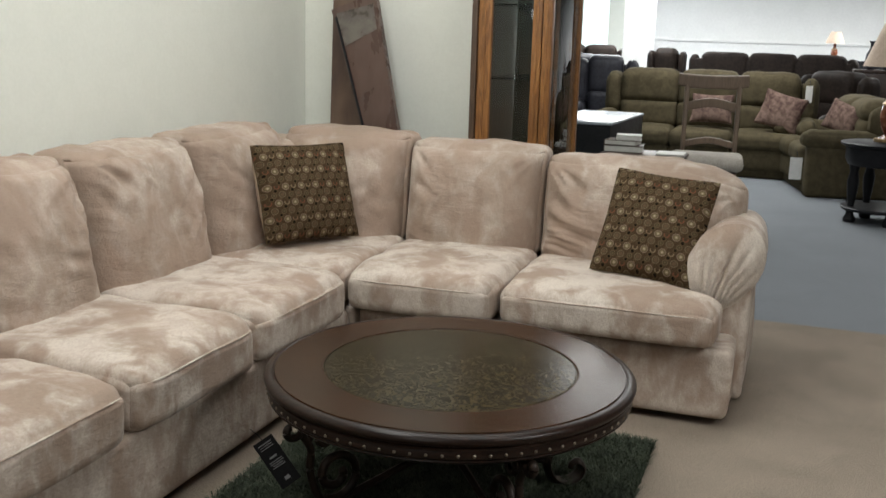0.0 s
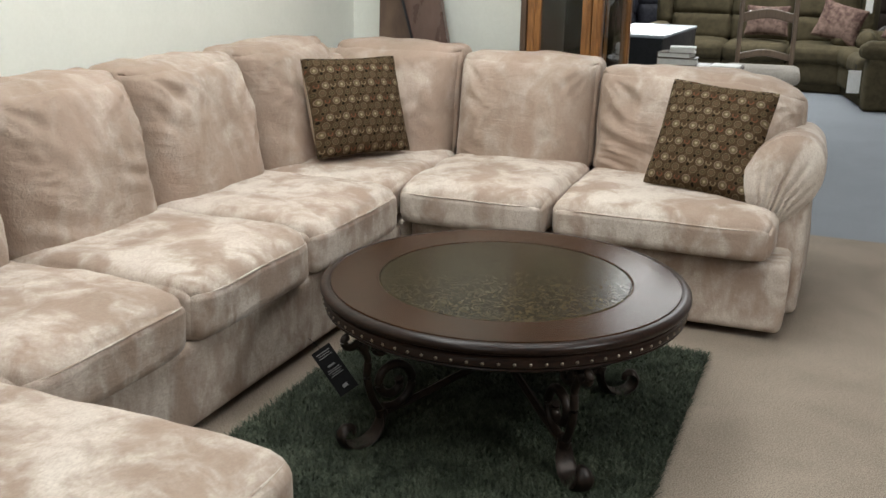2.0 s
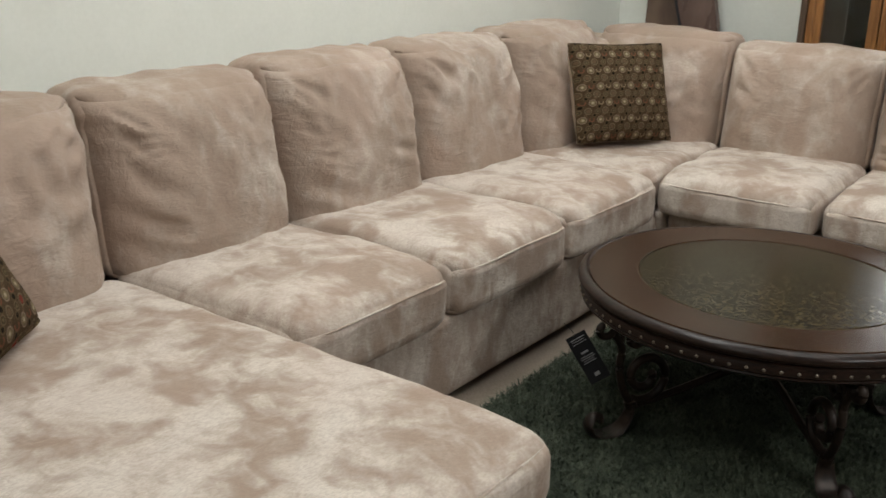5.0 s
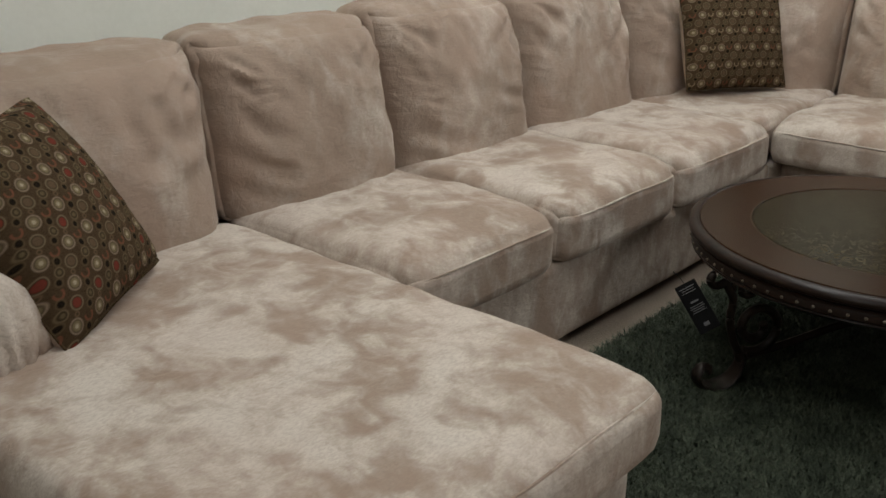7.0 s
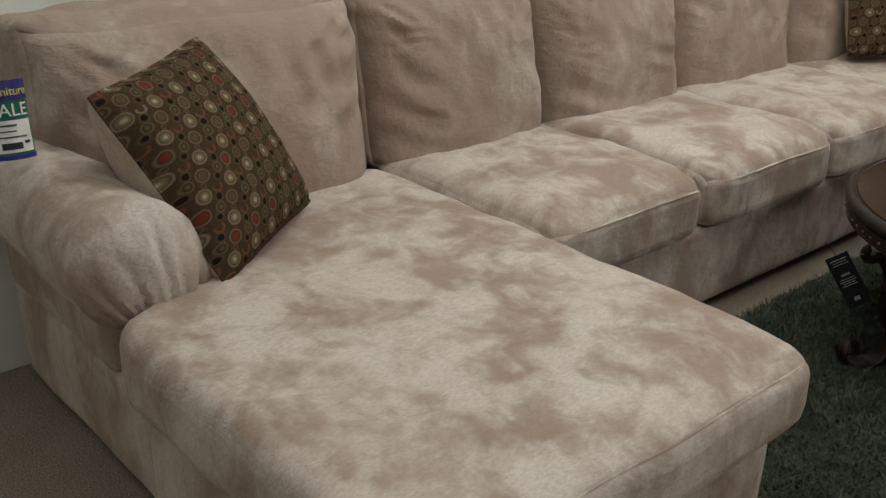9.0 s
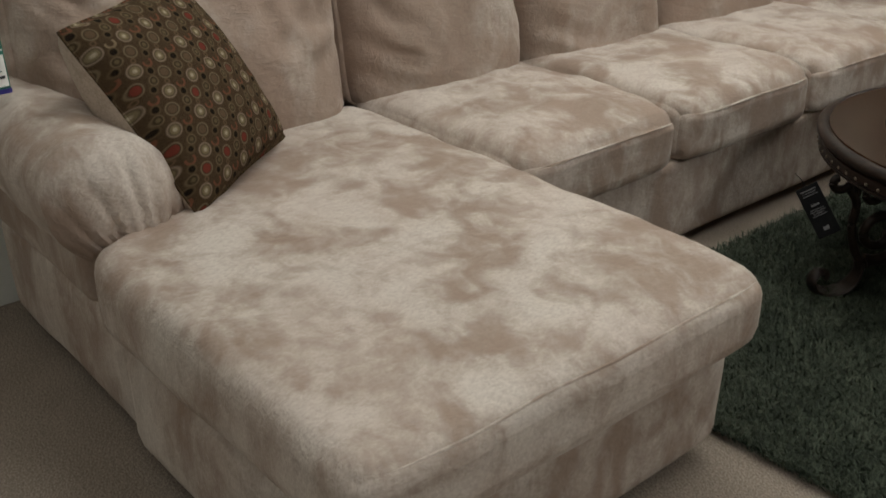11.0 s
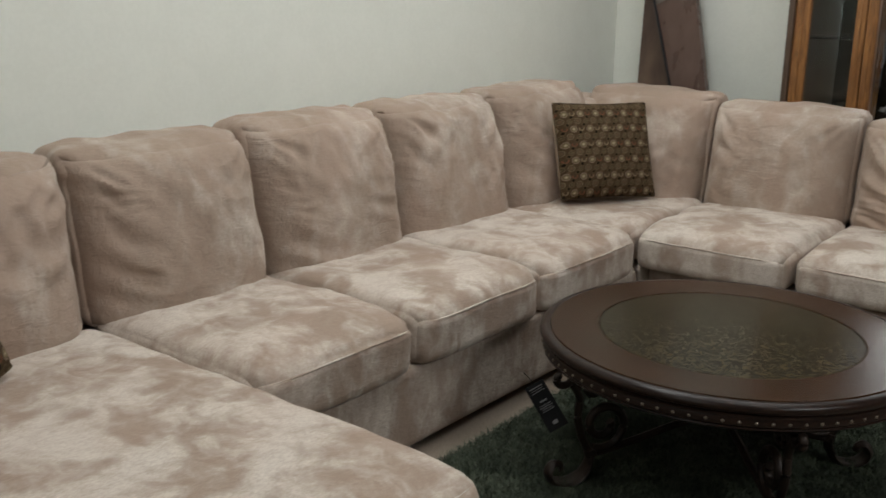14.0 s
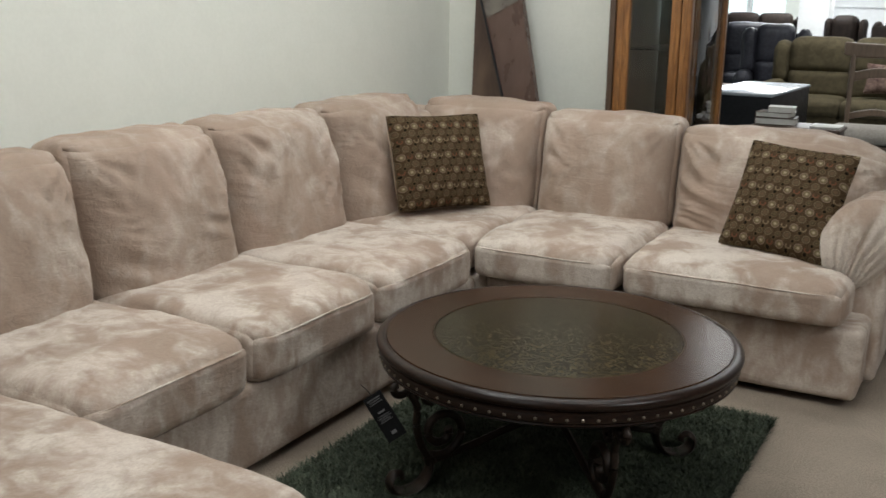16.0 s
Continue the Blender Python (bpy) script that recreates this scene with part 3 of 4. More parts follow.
def arm(a, b, radius, seed, tall=1.1, outward=0.0):
    """A rolled arm from a (wall end) to b (front); its round front is gathered towards the bottom."""
    a, b = Vector(a), Vector(b)
    axis = (b - a).normalized()
    side, up = axis.cross(Vector((0, 0, 1))).normalized(), Vector((0, 0, 1))
    length = (b - a).length
    bm = bmesh.new()
    n, rings = 216, []
    rnd = random.Random(seed)
    pleats = [(-0.90 + 0.155 * i + rnd.uniform(-0.04, 0.04), rnd.uniform(0.5, 1.2), rnd.uniform(0.65, 1.05)) for i in range(12)]
    rows = [(length * 0.91 * i / 24, 0.95 + 0.05 * i / 24, 0.0) for i in range(25)]
    rows += [(length * 0.91 + radius * 0.42 * (1 - k ** 3.0), 1.01 * k, 1 - k ** 6) for k in [1 - ((i + 1) / 20) ** 1.6 * 0.98 for i in range(20)]]
    for d, k, face in rows:
        ring = []
        for j in range(n):
            s = 2 * math.pi * j / n
            y, z = math.cos(s) * k, math.sin(s) * k
            fan, reach = math.atan2(y, z + 1.35), math.hypot(y, z + 1.0)
            crease = 0.0
            for angle, depth, far in pleats:
                gone = max(0.0, min(1.0, (far * 2.0 - reach) / 0.7))
                crease += depth * gone * math.exp(-((fan - angle) / 0.044) ** 2)
            front = min(1.0, max(0.0, d / length - 0.80) / 0.11)
            p = a + axis * d + side * (y + outward * z) * radius + up * z * radius * tall
            p += (side * math.cos(s) + up * math.sin(s)) * (wob(p, 8, 0.012, seed) + wob(p, 21, 0.004, seed) - 0.005 * crease * front * (1 - face))
            p -= axis * (0.016 * crease * face)
            ring.append(bm.verts.new(p))
        rings.append(ring)
    for r0, r1 in zip(rings, rings[1:]):
        for j in range(n):
            bm.faces.new((r0[j], r0[(j + 1) % n], r1[(j + 1) % n], r1[j]))
    bm.faces.new(rings[0]), bm.faces.new(rings[-1])
    bmesh.ops.recalc_face_normals(bm, faces=bm.faces[:])
    return part("arm", bm, PLUSH, sofa, "rolled arm with a gathered round front")


arm((-3.08, 0.868, 0.58), (-2.31, 0.868, 0.555), 0.160, 1, 1.06, 0.25)
part("arm_panel", rbox(-3.08, -2.42, 0.79, 0.995, 0.30, 0.56, 0.04, 8, base_bend), PLUSH, sofa)
arm((-0.60, 5.10, 0.55), (-0.598, 4.29, 0.600), 0.155, 2, 1.26, -0.34)
part("arm_panel", rbox(-0.735, -0.475, 4.36, 5.12, 0.03, 0.58, 0.04, 8, base_bend), PLUSH, sofa)


# ---- throw pillows ----
def pillow(bl, br, tl, label, seed, thick=0.16, cloth=None, grow=1.05):
    """A square pillow whose front corners are given."""
    bl, br, tl = Vector(bl), Vector(br), Vector(tl)
    w, h = (br - bl).length * grow, (tl - bl).length * grow
    ex = (br - bl).normalized()
    ez = ex.cross((tl - bl).normalized()).normalized()
    ey = ez.cross(ex)
    mid = (br + tl) / 2
    rot = Matrix((ex, ey, ez)).transposed().to_4x4()
    root = thing("throw_pillow", mid, label, "pillow", "throw pillows on the sofa")
    root.matrix_basis = Matrix.Translation(mid) @ rot
    n = 28
    cloth = cloth or CIRCLES

    def shell(sign, puff):
        bm = bmesh.new()
        g = []
        for i in range(n + 1):
            row = []
            for j in range(n + 1):
                u, v = -1 + 2 * i / n, -1 + 2 * j / n
                e = max(0.0, (1 - u ** 2) * (1 - v ** 2))
                pull = 1 - 0.06 * ((1 - u * u) * abs(v) ** 3)
                pull2 = 1 - 0.06 * ((1 - v * v) * abs(u) ** 3)
                p = Vector((u * w / 2 * pull2, v * h / 2 * pull, sign * puff * e ** 0.44))
                p.z += (wob(p, 14, 0.007, seed) + wob(p, 31, 0.003, seed)) * e ** 0.3
                blunt = 1 - 0.03 * abs(u * v) ** 5
                p.x, p.y = p.x * blunt, p.y * blunt
                row.append(bm.verts.new(p))
            g.append(row)
        for i in range(n):
            for j in range(n):
                q = (g[i][j], g[i + 1][j], g[i + 1][j + 1], g[i][j + 1])
                bm.faces.new(q if sign > 0 else tuple(reversed(q)))
        return bm

    def place(name, bm, m, lab=""):
        me = bpy.data.meshes.new(name)
        bm.to_mesh(me)
        bm.free()
        me.polygons.foreach_set("use_smooth", [True] * len(me.polygons))
        me.materials.append(m)
        ob = new(name, me)
        ob.parent = root
        if lab:
            tagged(ob, lab)

    place("front_panel", shell(1, thick * 0.50), cloth, "brown cloth woven with cream, red and black circles")
    place("back_panel", shell(-1, thick * 0.85), CREAM, "plain cream cloth back")
    edge = []
    for k in range(4):
        for i in range(n):
            u = -1 + 2 * i / n
            q = [(u, -1), (1, u), (-u, 1), (-1, -u)][k]
            blunt = 1 - 0.03 * abs(q[0] * q[1]) ** 5
            edge.append((blunt * q[0] * w / 2 * (1 - 0.06 * (1 - q[1] ** 2) * abs(q[0]) ** 3), blunt * q[1] * h / 2 * (1 - 0.06 * (1 - q[0] ** 2) * abs(q[1]) ** 3), 0.0))
    place("piping", tube(edge, 0.0035, 6, closed=True), cloth, "brown sewn edge")


pillow((-2.585, 4.105, 0.545), (-2.315, 4.545, 0.535), (-2.71, 4.21, 0.985), "square brown pillow patterned with circles in the sofa corner", 1, grow=1.0)
pillow((-1.148, 4.40, 0.535), (-0.715, 4.335, 0.508), (-1.085, 4.63, 0.940), "square brown pillow patterned with circles leaning beside the rolled arm", 2)
pillow((-2.326, 1.034, 0.51), (-2.567, 1.407, 0.548), (-2.51, 0.84, 0.905), "square brown pillow with red circles leaning on the arm", 3, 0.20, cloth=CIRCLES_RED)

# ---- the shag rug ----
RX0, RX1, RY0, RY1 = -2.03, -0.755, 1.835, 3.83
rug = thing("shag_rug", ((RX0 + RX1) / 2, (RY0 + RY1) / 2, 0), "dark green shaggy rug with long pile on the carpet", "rug")
part("backing", rbox(RX0 + 0.02, RX1 - 0.02, RY0 + 0.02, RY1 - 0.02, 0.0, 0.012, 0.004, 2), RUG_BACK, rug, "woven rug backing")
rs = np.random.RandomState(4)
NB = 150000
bx, by = rs.uniform(RX0, RX1, NB), rs.uniform(RY0, RY1, NB)
ang = rs.uniform(0, 2 * math.pi, NB) + 1.3 * np.sin(bx * 9) * np.cos(by * 7)
lean_amt, tall, wide = rs.uniform(0.010, 0.034, NB), rs.uniform(0.014, 0.030, NB), rs.uniform(0.0010, 0.0022, NB)
dx, dy = np.cos(ang), np.sin(ang)
V = np.zeros((NB, 5, 3))
for i, (k, hgt, wd) in enumerate(((0, 0, 1), (0, 0, -1), (0.45, 0.65, 1), (0.45, 0.65, -1), (1, 1, 0))):
    V[:, i, 0] = bx + dx * lean_amt * k - dy * wide * wd
    V[:, i, 1] = by + dy * lean_amt * k + dx * wide * wd
    V[:, i, 2] = 0.008 + tall * hgt
V[:, :, 0] -= rug.location.x
V[:, :, 1] -= rug.location.y
base_i = (np.arange(NB) * 5)[:, None]
quads = (base_i + np.array([0, 1, 3, 2])).tolist()
tris = (base_i + np.array([2, 3, 4])).tolist()
pile_mesh = bpy.data.meshes.new("shag")
pile_mesh.from_pydata(V.reshape(-1, 3).tolist(), [], quads + tris)
pile_mesh.materials.append(SHAG)
pile = new("shag", pile_mesh)
pile.parent = rug
tagged(pile, "long dark green shag pile", kind="stuff")

# ---- the coffee table ----
TX, TY, TZ, TR = -1.325, 3.06, 0.48, 0.583
table = thing("coffee_table", (TX, TY, 0), "round dark wooden coffee table with scrolled iron legs on the rug", "coffee table")
part("tabletop", lathe([(0.400, -0.012), (0.400, -0.0015), (0.403, 0.0), (0.406, 0.0), (0.500, 0.0), (TR - 0.037, 0.0), (TR - 0.034, 0.0), (TR - 0.032, -0.003), (TR - 0.032, -0.020)], 128, (TX, TY, TZ)), RIM_WOOD, table, "brown wooden rim round the inset")
part("edge_moulding", lathe([(TR - 0.0315, -0.020), (TR - 0.0315, -0.0035), (TR - 0.029, -0.0035), (TR - 0.026, -0.001), (TR - 0.018, -0.001), (TR - 0.008, -0.005), (TR - 0.001, -0.013), (TR, -0.020), (TR - 0.003, -0.027), (TR - 0.011, -0.031), (TR - 0.013, -0.036), (TR - 0.009, -0.039), (TR - 0.009, -0.044), (0.35, -0.044)], 128, (TX, TY, TZ)), EDGE_WOOD, table, "dark moulded edge of the tabletop")
part("inset", lathe([(0, -0.0012), (0.2, -0.0012), (0.394, -0.0012), (0.397, -0.004), (0.400, -0.004)], 96, (TX, TY, TZ)), LEATHER, table, "dark embossed leather-like inset")
apron = part("apron", lathe([(0.40, -0.040), (TR - 0.014, -0.042), (TR - 0.010, -0.048), (TR - 0.010, -0.066), (TR - 0.015, -0.072), (TR - 0.013, -0.077), (TR - 0.022, -0.084), (TR - 0.05, -0.087), (0.40, -0.087)], 128, (TX, TY, TZ)), EDGE_WOOD, table, "dark apron studded with nailheads")
nail_bm = lathe([(0.0050, 0), (0.0044, 0.0022), (0.0025, 0.0036), (0, 0.0042)], 8)
nail_me = bpy.data.meshes.new("nailhead")
nail_bm.to_mesh(nail_me)
nail_bm.free()
nail_me.materials.append(NAIL)
for i in range(84):
    s = 2 * math.pi * i / 84
    ob = new("nailhead", nail_me)
    ob.parent = apron
    ob.matrix_basis = Matrix.Translation(((TR - 0.010) * math.cos(s), (TR - 0.010) * math.sin(s), TZ - 0.057)) @ Matrix.Rotation(s, 4, "Z") @ Matrix.Rotation(radians(90), 4, "Y")


def spiral(cx, cz, r0, r1, a0, a1, n=26):
    return [(cx + (r0 + (r1 - r0) * i / n) * math.cos(radians(a0 + (a1 - a0) * i / n)), 0, cz + (r0 + (r1 - r0) * i / n) * math.sin(radians(a0 + (a1 - a0) * i / n))) for i in range(n + 1)]


def arc_points(rows, n=8):
    """A smooth line through rows of (x, z)."""
    out = []
    for i in range(len(rows) - 1):
        p0, p1, p2, p3 = rows[max(i - 1, 0)], rows[i], rows[i + 1], rows[min(i + 2, len(rows) - 1)]
        for j in range(n):
            t = j / n
            out.append(tuple(0.5 * (2 * p1[k] + (p2[k] - p0[k]) * t + (2 * p0[k] - 5 * p1[k] + 4 * p2[k] - p3[k]) * t * t + (3 * p1[k] - p0[k] - 3 * p2[k] + p3[k]) * t ** 3) for k in range(2)))
    out.append(rows[-1])
    return [(x, 0, z) for x, z in out]


def table_leg(angle, inward=0.0):
    m = Matrix.Translation((TX, TY, 0)) @ Matrix.Rotation(radians(angle), 4, "Z") @ Matrix.Translation((-inward, 0, 0))

    def put(name, bm, parent, label=""):
        bm.transform(m)
        return part(name, bm, IRON, parent, label)

    # main bar: a small outer curl under the apron, then down to the collar
    main = spiral(0.548, 0.372, 0.010, 0.034, 420, 190, 22) + arc_points([(0.512, 0.345), (0.488, 0.300), (0.490, 0.235), (0.472, 0.165), (0.440, 0.110)])
    leg = put("leg", tube(main, 0.0125, 10), table, "scrolled bronzed iron leg")
    put("scroll", tube(spiral(0.404, 0.205, 0.082, 0.022, -65, -560, 48), 0.0140, 10), leg, "large curled iron scroll")
    put("scroll", tube(spiral(0.448, 0.332, 0.047, 0.013, -20, 400, 34), 0.0115, 8), leg, "small curled iron scroll")
    put("collar", tube([(0.447, 0, 0.128), (0.440, 0, 0.105)], 0.020, 12), leg, "iron collar")
    # foot: a cupped leaf that turns up at its tip
    rows = arc_points([(0.438, 0.120), (0.444, 0.075), (0.472, 0.034), (0.520, 0.018), (0.566, 0.030), (0.584, 0.064), (0.566, 0.092), (0.540, 0.086), (0.536, 0.066)], 6)
    bm, rings = bmesh.new(), []
    for i, (x, _, z) in enumerate(rows):
        k = i / (len(rows) - 1)
        w = 0.011 + 0.024 * math.sin(min(1.0, 0.12 + k * 1.05) * math.pi) ** 0.8
        q0, q1 = rows[max(i - 1, 0)], rows[min(i + 1, len(rows) - 1)]
        run = math.hypot(q1[0] - q0[0], q1[2] - q0[2])
        nx, nz = -(q1[2] - q0[2]) / run, (q1[0] - q0[0]) / run
        ring = []
        for j in range(12):
            q = 2 * math.pi * j / 12
            lift = 0.009 * math.sin(q) + 0.007 * math.cos(q) ** 2
            ring.append(bm.verts.new((x + nx * lift, w * math.cos(q), z + nz * lift)))
        rings.append(ring)
    for r0, r1 in zip(rings, rings[1:]):
        for j in range(12):
            bm.faces.new((r0[j], r0[(j + 1) % 12], r1[(j + 1) % 12], r1[j]))
    bm.faces.new(rings[0]), bm.faces.new(rings[-1])
    bmesh.ops.recalc_face_normals(bm, faces=bm.faces[:])
    put("foot", bm, leg, "leaf-shaped cast foot")
    # low cross bar in to the middle
    put("stretcher", tube(arc_points([(0.430, 0.112), (0.30, 0.140), (0.15, 0.180), (0.012 + inward, 0.205)]), 0.012, 8), leg, "thin iron cross bar")


for a, inward in ((233, 0.0), (313, 0.0), (41, 0.08), (138, 0.03)):
    table_leg(a, inward)
part("hub", lathe([(0, 0.37), (0.06, 0.37), (0.075, 0.385), (0.40, 0.386), (0.40, 0.392), (0, 0.392)], 32, (TX, TY, 0)), ESPRESSO, table, "round board under the top")

# ---- hang tag on the table ----
TAGM = look((-1.692, 2.60, 0.277), (-1.0, 0.8, 0.75)) @ pose(0, 0, 0, 0, 0, -36)
hang_tag = new("hang_tag")
hang_tag.matrix_basis = TAGM @ Matrix.Scale(0.9, 4)
tagged(hang_tag, "black hanging product tag with pale print tied to the table", "tag")


def local_part(name, bm, m, root, label="", smooth=False):
    me = bpy.data.meshes.new(name)
    bm.to_mesh(me)
    bm.free()
    if smooth:
        me.polygons.foreach_set("use_smooth", [True] * len(me.polygons))
    me.materials.append(m)
    ob = new(name, me)
    ob.parent = root
    return tagged(ob, label) if label else ob


local_part("card", rbox(-0.036, 0.036, -0.085, 0.085, -0.001, 0.001, 0.001, 1), TAG_BLACK, hang_tag)
for k, (bw, byy, bh) in enumerate(((0.050, 0.070, 0.003), (0.042, 0.062, 0.002), (0.048, 0.054, 0.002), (0.026, 0.020, 0.006), (0.044, 0.006, 0.002), (0.050, -0.001, 0.002), (0.036, -0.008, 0.002), (0.046, -0.015, 0.002), (0.018, -0.060, 0.012))):
    local_part("print_bar", rbox(-bw / 2, bw / 2, byy - bh / 2, byy + bh / 2, -0.004, -0.0015, 0.0005, 1), TAG_PRINT, hang_tag)
    local_part("print_bar", rbox(-bw / 2, bw / 2, byy - bh / 2, byy + bh / 2, 0.0015, 0.004, 0.0005, 1), TAG_PRINT, hang_tag)
local_part("string", tube([(0, 0.08, 0), (0.004, 0.11, 0.003), (0.012, 0.135, 0)], 0.0012, 5), INK, hang_tag)

# ---- price sign on the chaise arm ----
sign = new("sale_sign")
sign.matrix_basis = Matrix.Translation((-2.72, 0.750, 0.835)) @ (Vector((0.92, -0.12, 0.16))).to_track_quat("Z", "Y").to_matrix().to_4x4() @ Matrix.Scale(0.9, 4)
tagged(sign, "small blue and green sale price card on the sofa arm", "sign")


def curved_card(w0, w1, h0, h1, lift, m, name, label=""):
    """A strip of the card, which bows about its upright axis."""
    bm = bmesh.new()
    n, rad = 14, 0.055

    def at(w, h, up):
        a = w / rad
        return Vector(((rad + up) * math.sin(a), h, (rad + up) * math.cos(a) - rad))

    front = [[bm.verts.new(at(w0 + (w1 - w0) * i / n, h, lift)) for i in range(n + 1)] for h in (h0, h1)]
    rear = [[bm.verts.new(at(w0 + (w1 - w0) * i / n, h, lift - 0.0012)) for i in range(n + 1)] for h in (h0, h1)]
    for i in range(n):
        bm.faces.new((front[0][i], front[0][i + 1], front[1][i + 1], front[1][i]))
        bm.faces.new((rear[0][i], rear[1][i], rear[1][i + 1], rear[0][i + 1]))
        bm.faces.new((front[1][i], front[1][i + 1], rear[1][i + 1], rear[1][i]))
        bm.faces.new((front[0][i + 1], front[0][i], rear[0][i], rear[0][i + 1]))
    return local_part(name, bm, m, sign, label)


curved_card(-0.055, 0.055, -0.095, 0.095, 0.0, SIGN_GREEN, "card")
curved_card(-0.055, 0.055, 0.048, 0.0955, 0.002, SIGN_BLUE, "header_band", "blue band")
curved_card(-0.055, 0.055, -0.0955, -0.084, 0.002, SIGN_BLUE, "footer_band", "blue band")
curved_card(-0.046, 0.046, -0.078, 0.000, 0.002, PAPER, "price_panel", "white handwritten price panel")
for bw0, bw1, bh, bt in ((-0.03, 0.01, -0.012, 0.004), (-0.036, 0.008, -0.026, 0.003), (-0.034, 0.03, -0.040, 0.003), (-0.03, 0.016, -0.062, 0.016), (0.022, 0.036, -0.055, 0.007)):
    curved_card(bw0, bw1, bh - bt / 2, bh + bt / 2, 0.0038, INK, "handwriting_bar")


def lettering(text, size, h, m, name):
    cu = bpy.data.curves.new(name, "FONT")
    cu.body, cu.size, cu.align_x, cu.extrude = text, size, "CENTER", 0.0004
    tmp = new(name, cu)
    bpy.context.view_layer.update()
    me = bpy.data.meshes.new_from_object(tmp.evaluated_get(bpy.context.evaluated_depsgraph_get()))
    bpy.data.objects.remove(tmp)
    rad = 0.0588
    for v in me.vertices:
        a = v.co.x / rad
        v.co = Vector(((rad + v.co.z) * math.sin(a), v.co.y + h, (rad + v.co.z) * math.cos(a) - 0.055))
    me.materials.clear()
    me.materials.append(m)
    ob = new(name, me)
    ob.parent = sign


lettering("Furniture", 0.028, 0.060, SIGN_YELLOW, "sign_word")
lettering("SALE", 0.044, 0.010, PAPER, "sign_word")


# ---- cardboard leaning at the end wall ----
def sheet(name, quad, depth, m, label, category):
    """A flat board from four corners (bottom left, bottom right, top right, top left) with a thickness towards +y."""
    bm = bmesh.new()
    f = [bm.verts.new(q) for q in quad]
    b = [bm.verts.new((q[0], q[1] + depth, q[2])) for q in quad]
    bm.faces.new(f), bm.faces.new(reversed(b))
    for i in range(4):
        bm.faces.new((f[i], b[i], b[(i + 1) % 4], f[(i + 1) % 4]))
    bmesh.ops.recalc_face_normals(bm, faces=bm.faces[:])
    bmesh.ops.bevel(bm, geom=bm.edges[:], offset=0.004, segments=2, affect="EDGES")
    ob = thing(name, ((quad[0][0] + quad[1][0]) / 2, quad[0][1] + depth / 2, 0), label, category)
    part("board", bm, m, ob, smooth=False)
    return ob


sheet("cardboard_panel", ((-2.955, 5.50, 0), (-2.56, 5.50, 0), (-2.76, 5.615, 2.0), (-2.965, 5.615, 2.0)), 0.03, CARDBOARD, "tall brown cardboard panel leaning on the end wall", "cardboard")
wrapped = sheet("wrapped_panel", ((-2.37, 5.34, 0), (-2.25, 5.34, 0), (-2.66, 5.50, 1.72), (-2.93, 5.50, 1.62)), 0.05, WRAP, "narrow plastic-wrapped brown panel leaning against the cardboard", "cardboard")


def on_panel(s, z):
    # a point of the wrapped panel's face: s across, z up
    k = z / 1.67
    lx, rx = -2.37 + (-2.93 + 2.37) * k, -2.25 + (-2.66 + 2.25) * k
    return (lx + (rx - lx) * s, 5.34 + 0.16 * k - 0.004, z)


bm = bmesh.new()
bm.faces.new([bm.verts.new(on_panel(*q)) for q in ((0.08, 1.42), (0.95, 1.52), (0.97, 1.66), (0.06, 1.60))])
bmesh.ops.subdivide_edges(bm, edges=bm.edges[:], cuts=6, use_grid_fill=True)
for v in bm.verts:
    v.co.y += wob(v.co, 30, 0.003) - 0.002
part("wrap_patch", bm, PLASTIC, wrapped, "creased clear plastic wrap patch")
part("strap", tube([on_panel(0.03, 0.1 + 1.48 * i / 20) for i in range(21)], 0.007, 6), BLACK, wrapped, "dark edge strip")


# ---- curio cabinet ----
CX0, CX1, CY0, CY1, CH = -2.00, -1.575, 5.25, 6.0, 2.05
curio = thing("curio_cabinet", ((CX0 + CX1) / 2, (CY0 + CY1) / 2, 0), "tall golden oak curio cabinet with glass door and sides", "cabinet")
part("plinth", rbox(CX0, CX1, CY0, CY1, 0, 0.12, 0.006, 1), OAK, curio)
part("crown", join(rbox(CX0 - 0.02, CX1 + 0.02, CY0 - 0.02, CY1, CH - 0.1, CH, 0.01, 1), rbox(CX0 - 0.035, CX1 + 0.035, CY0 - 0.035, CY1, CH, CH + 0.03, 0.01, 1)), OAK, curio)
part("side_panel", rbox(CX0, CX0 + 0.03, CY0 - 0.012, CY1, 0.12, CH - 0.1, 0.003, 1), DARK_OAK, curio, "dark side panel")
part("back_panel", rbox(CX0 + 0.035, CX1 - 0.005, CY1 - 0.02, CY1 - 0.002, 0.12, CH - 0.1, 0.002, 1), MIRROR, curio, "smoked mirror back")
for sx0, sx1, sy0, sy1 in ((CX0 + 0.032, CX0 + 0.105, CY0, CY0 + 0.035), (CX1 - 0.105, CX1 - 0.055, CY0, CY0 + 0.035), (CX1 - 0.05, CX1, CY0 - 0.004, CY0 + 0.045), (CX1 - 0.03, CX1, CY1 - 0.06, CY1 - 0.022)):
    part("stile", join(rbox(sx0, sx1, sy0, sy1, 0.125, CH - 0.105, 0.006, 1), rbox((sx0 + sx1) / 2 - 0.006, (sx0 + sx1) / 2 + 0.006, sy0 - 0.004, sy0 + 0.004, 0.14, CH - 0.12, 0.003, 1)), OAK, curio, "golden oak upright")
part("door_pane", rbox(CX0 + 0.107, CX1 - 0.107, CY0 + 0.014, CY0 + 0.019, 0.125, CH - 0.105, 0.001, 1), GLASS, curio, "clear glass door pane")
part("side_pane", rbox(CX1 - 0.017, CX1 - 0.012, CY0 + 0.047, CY1 - 0.062, 0.125, CH - 0.105, 0.001, 1), GLASS, curio, "clear glass side pane")
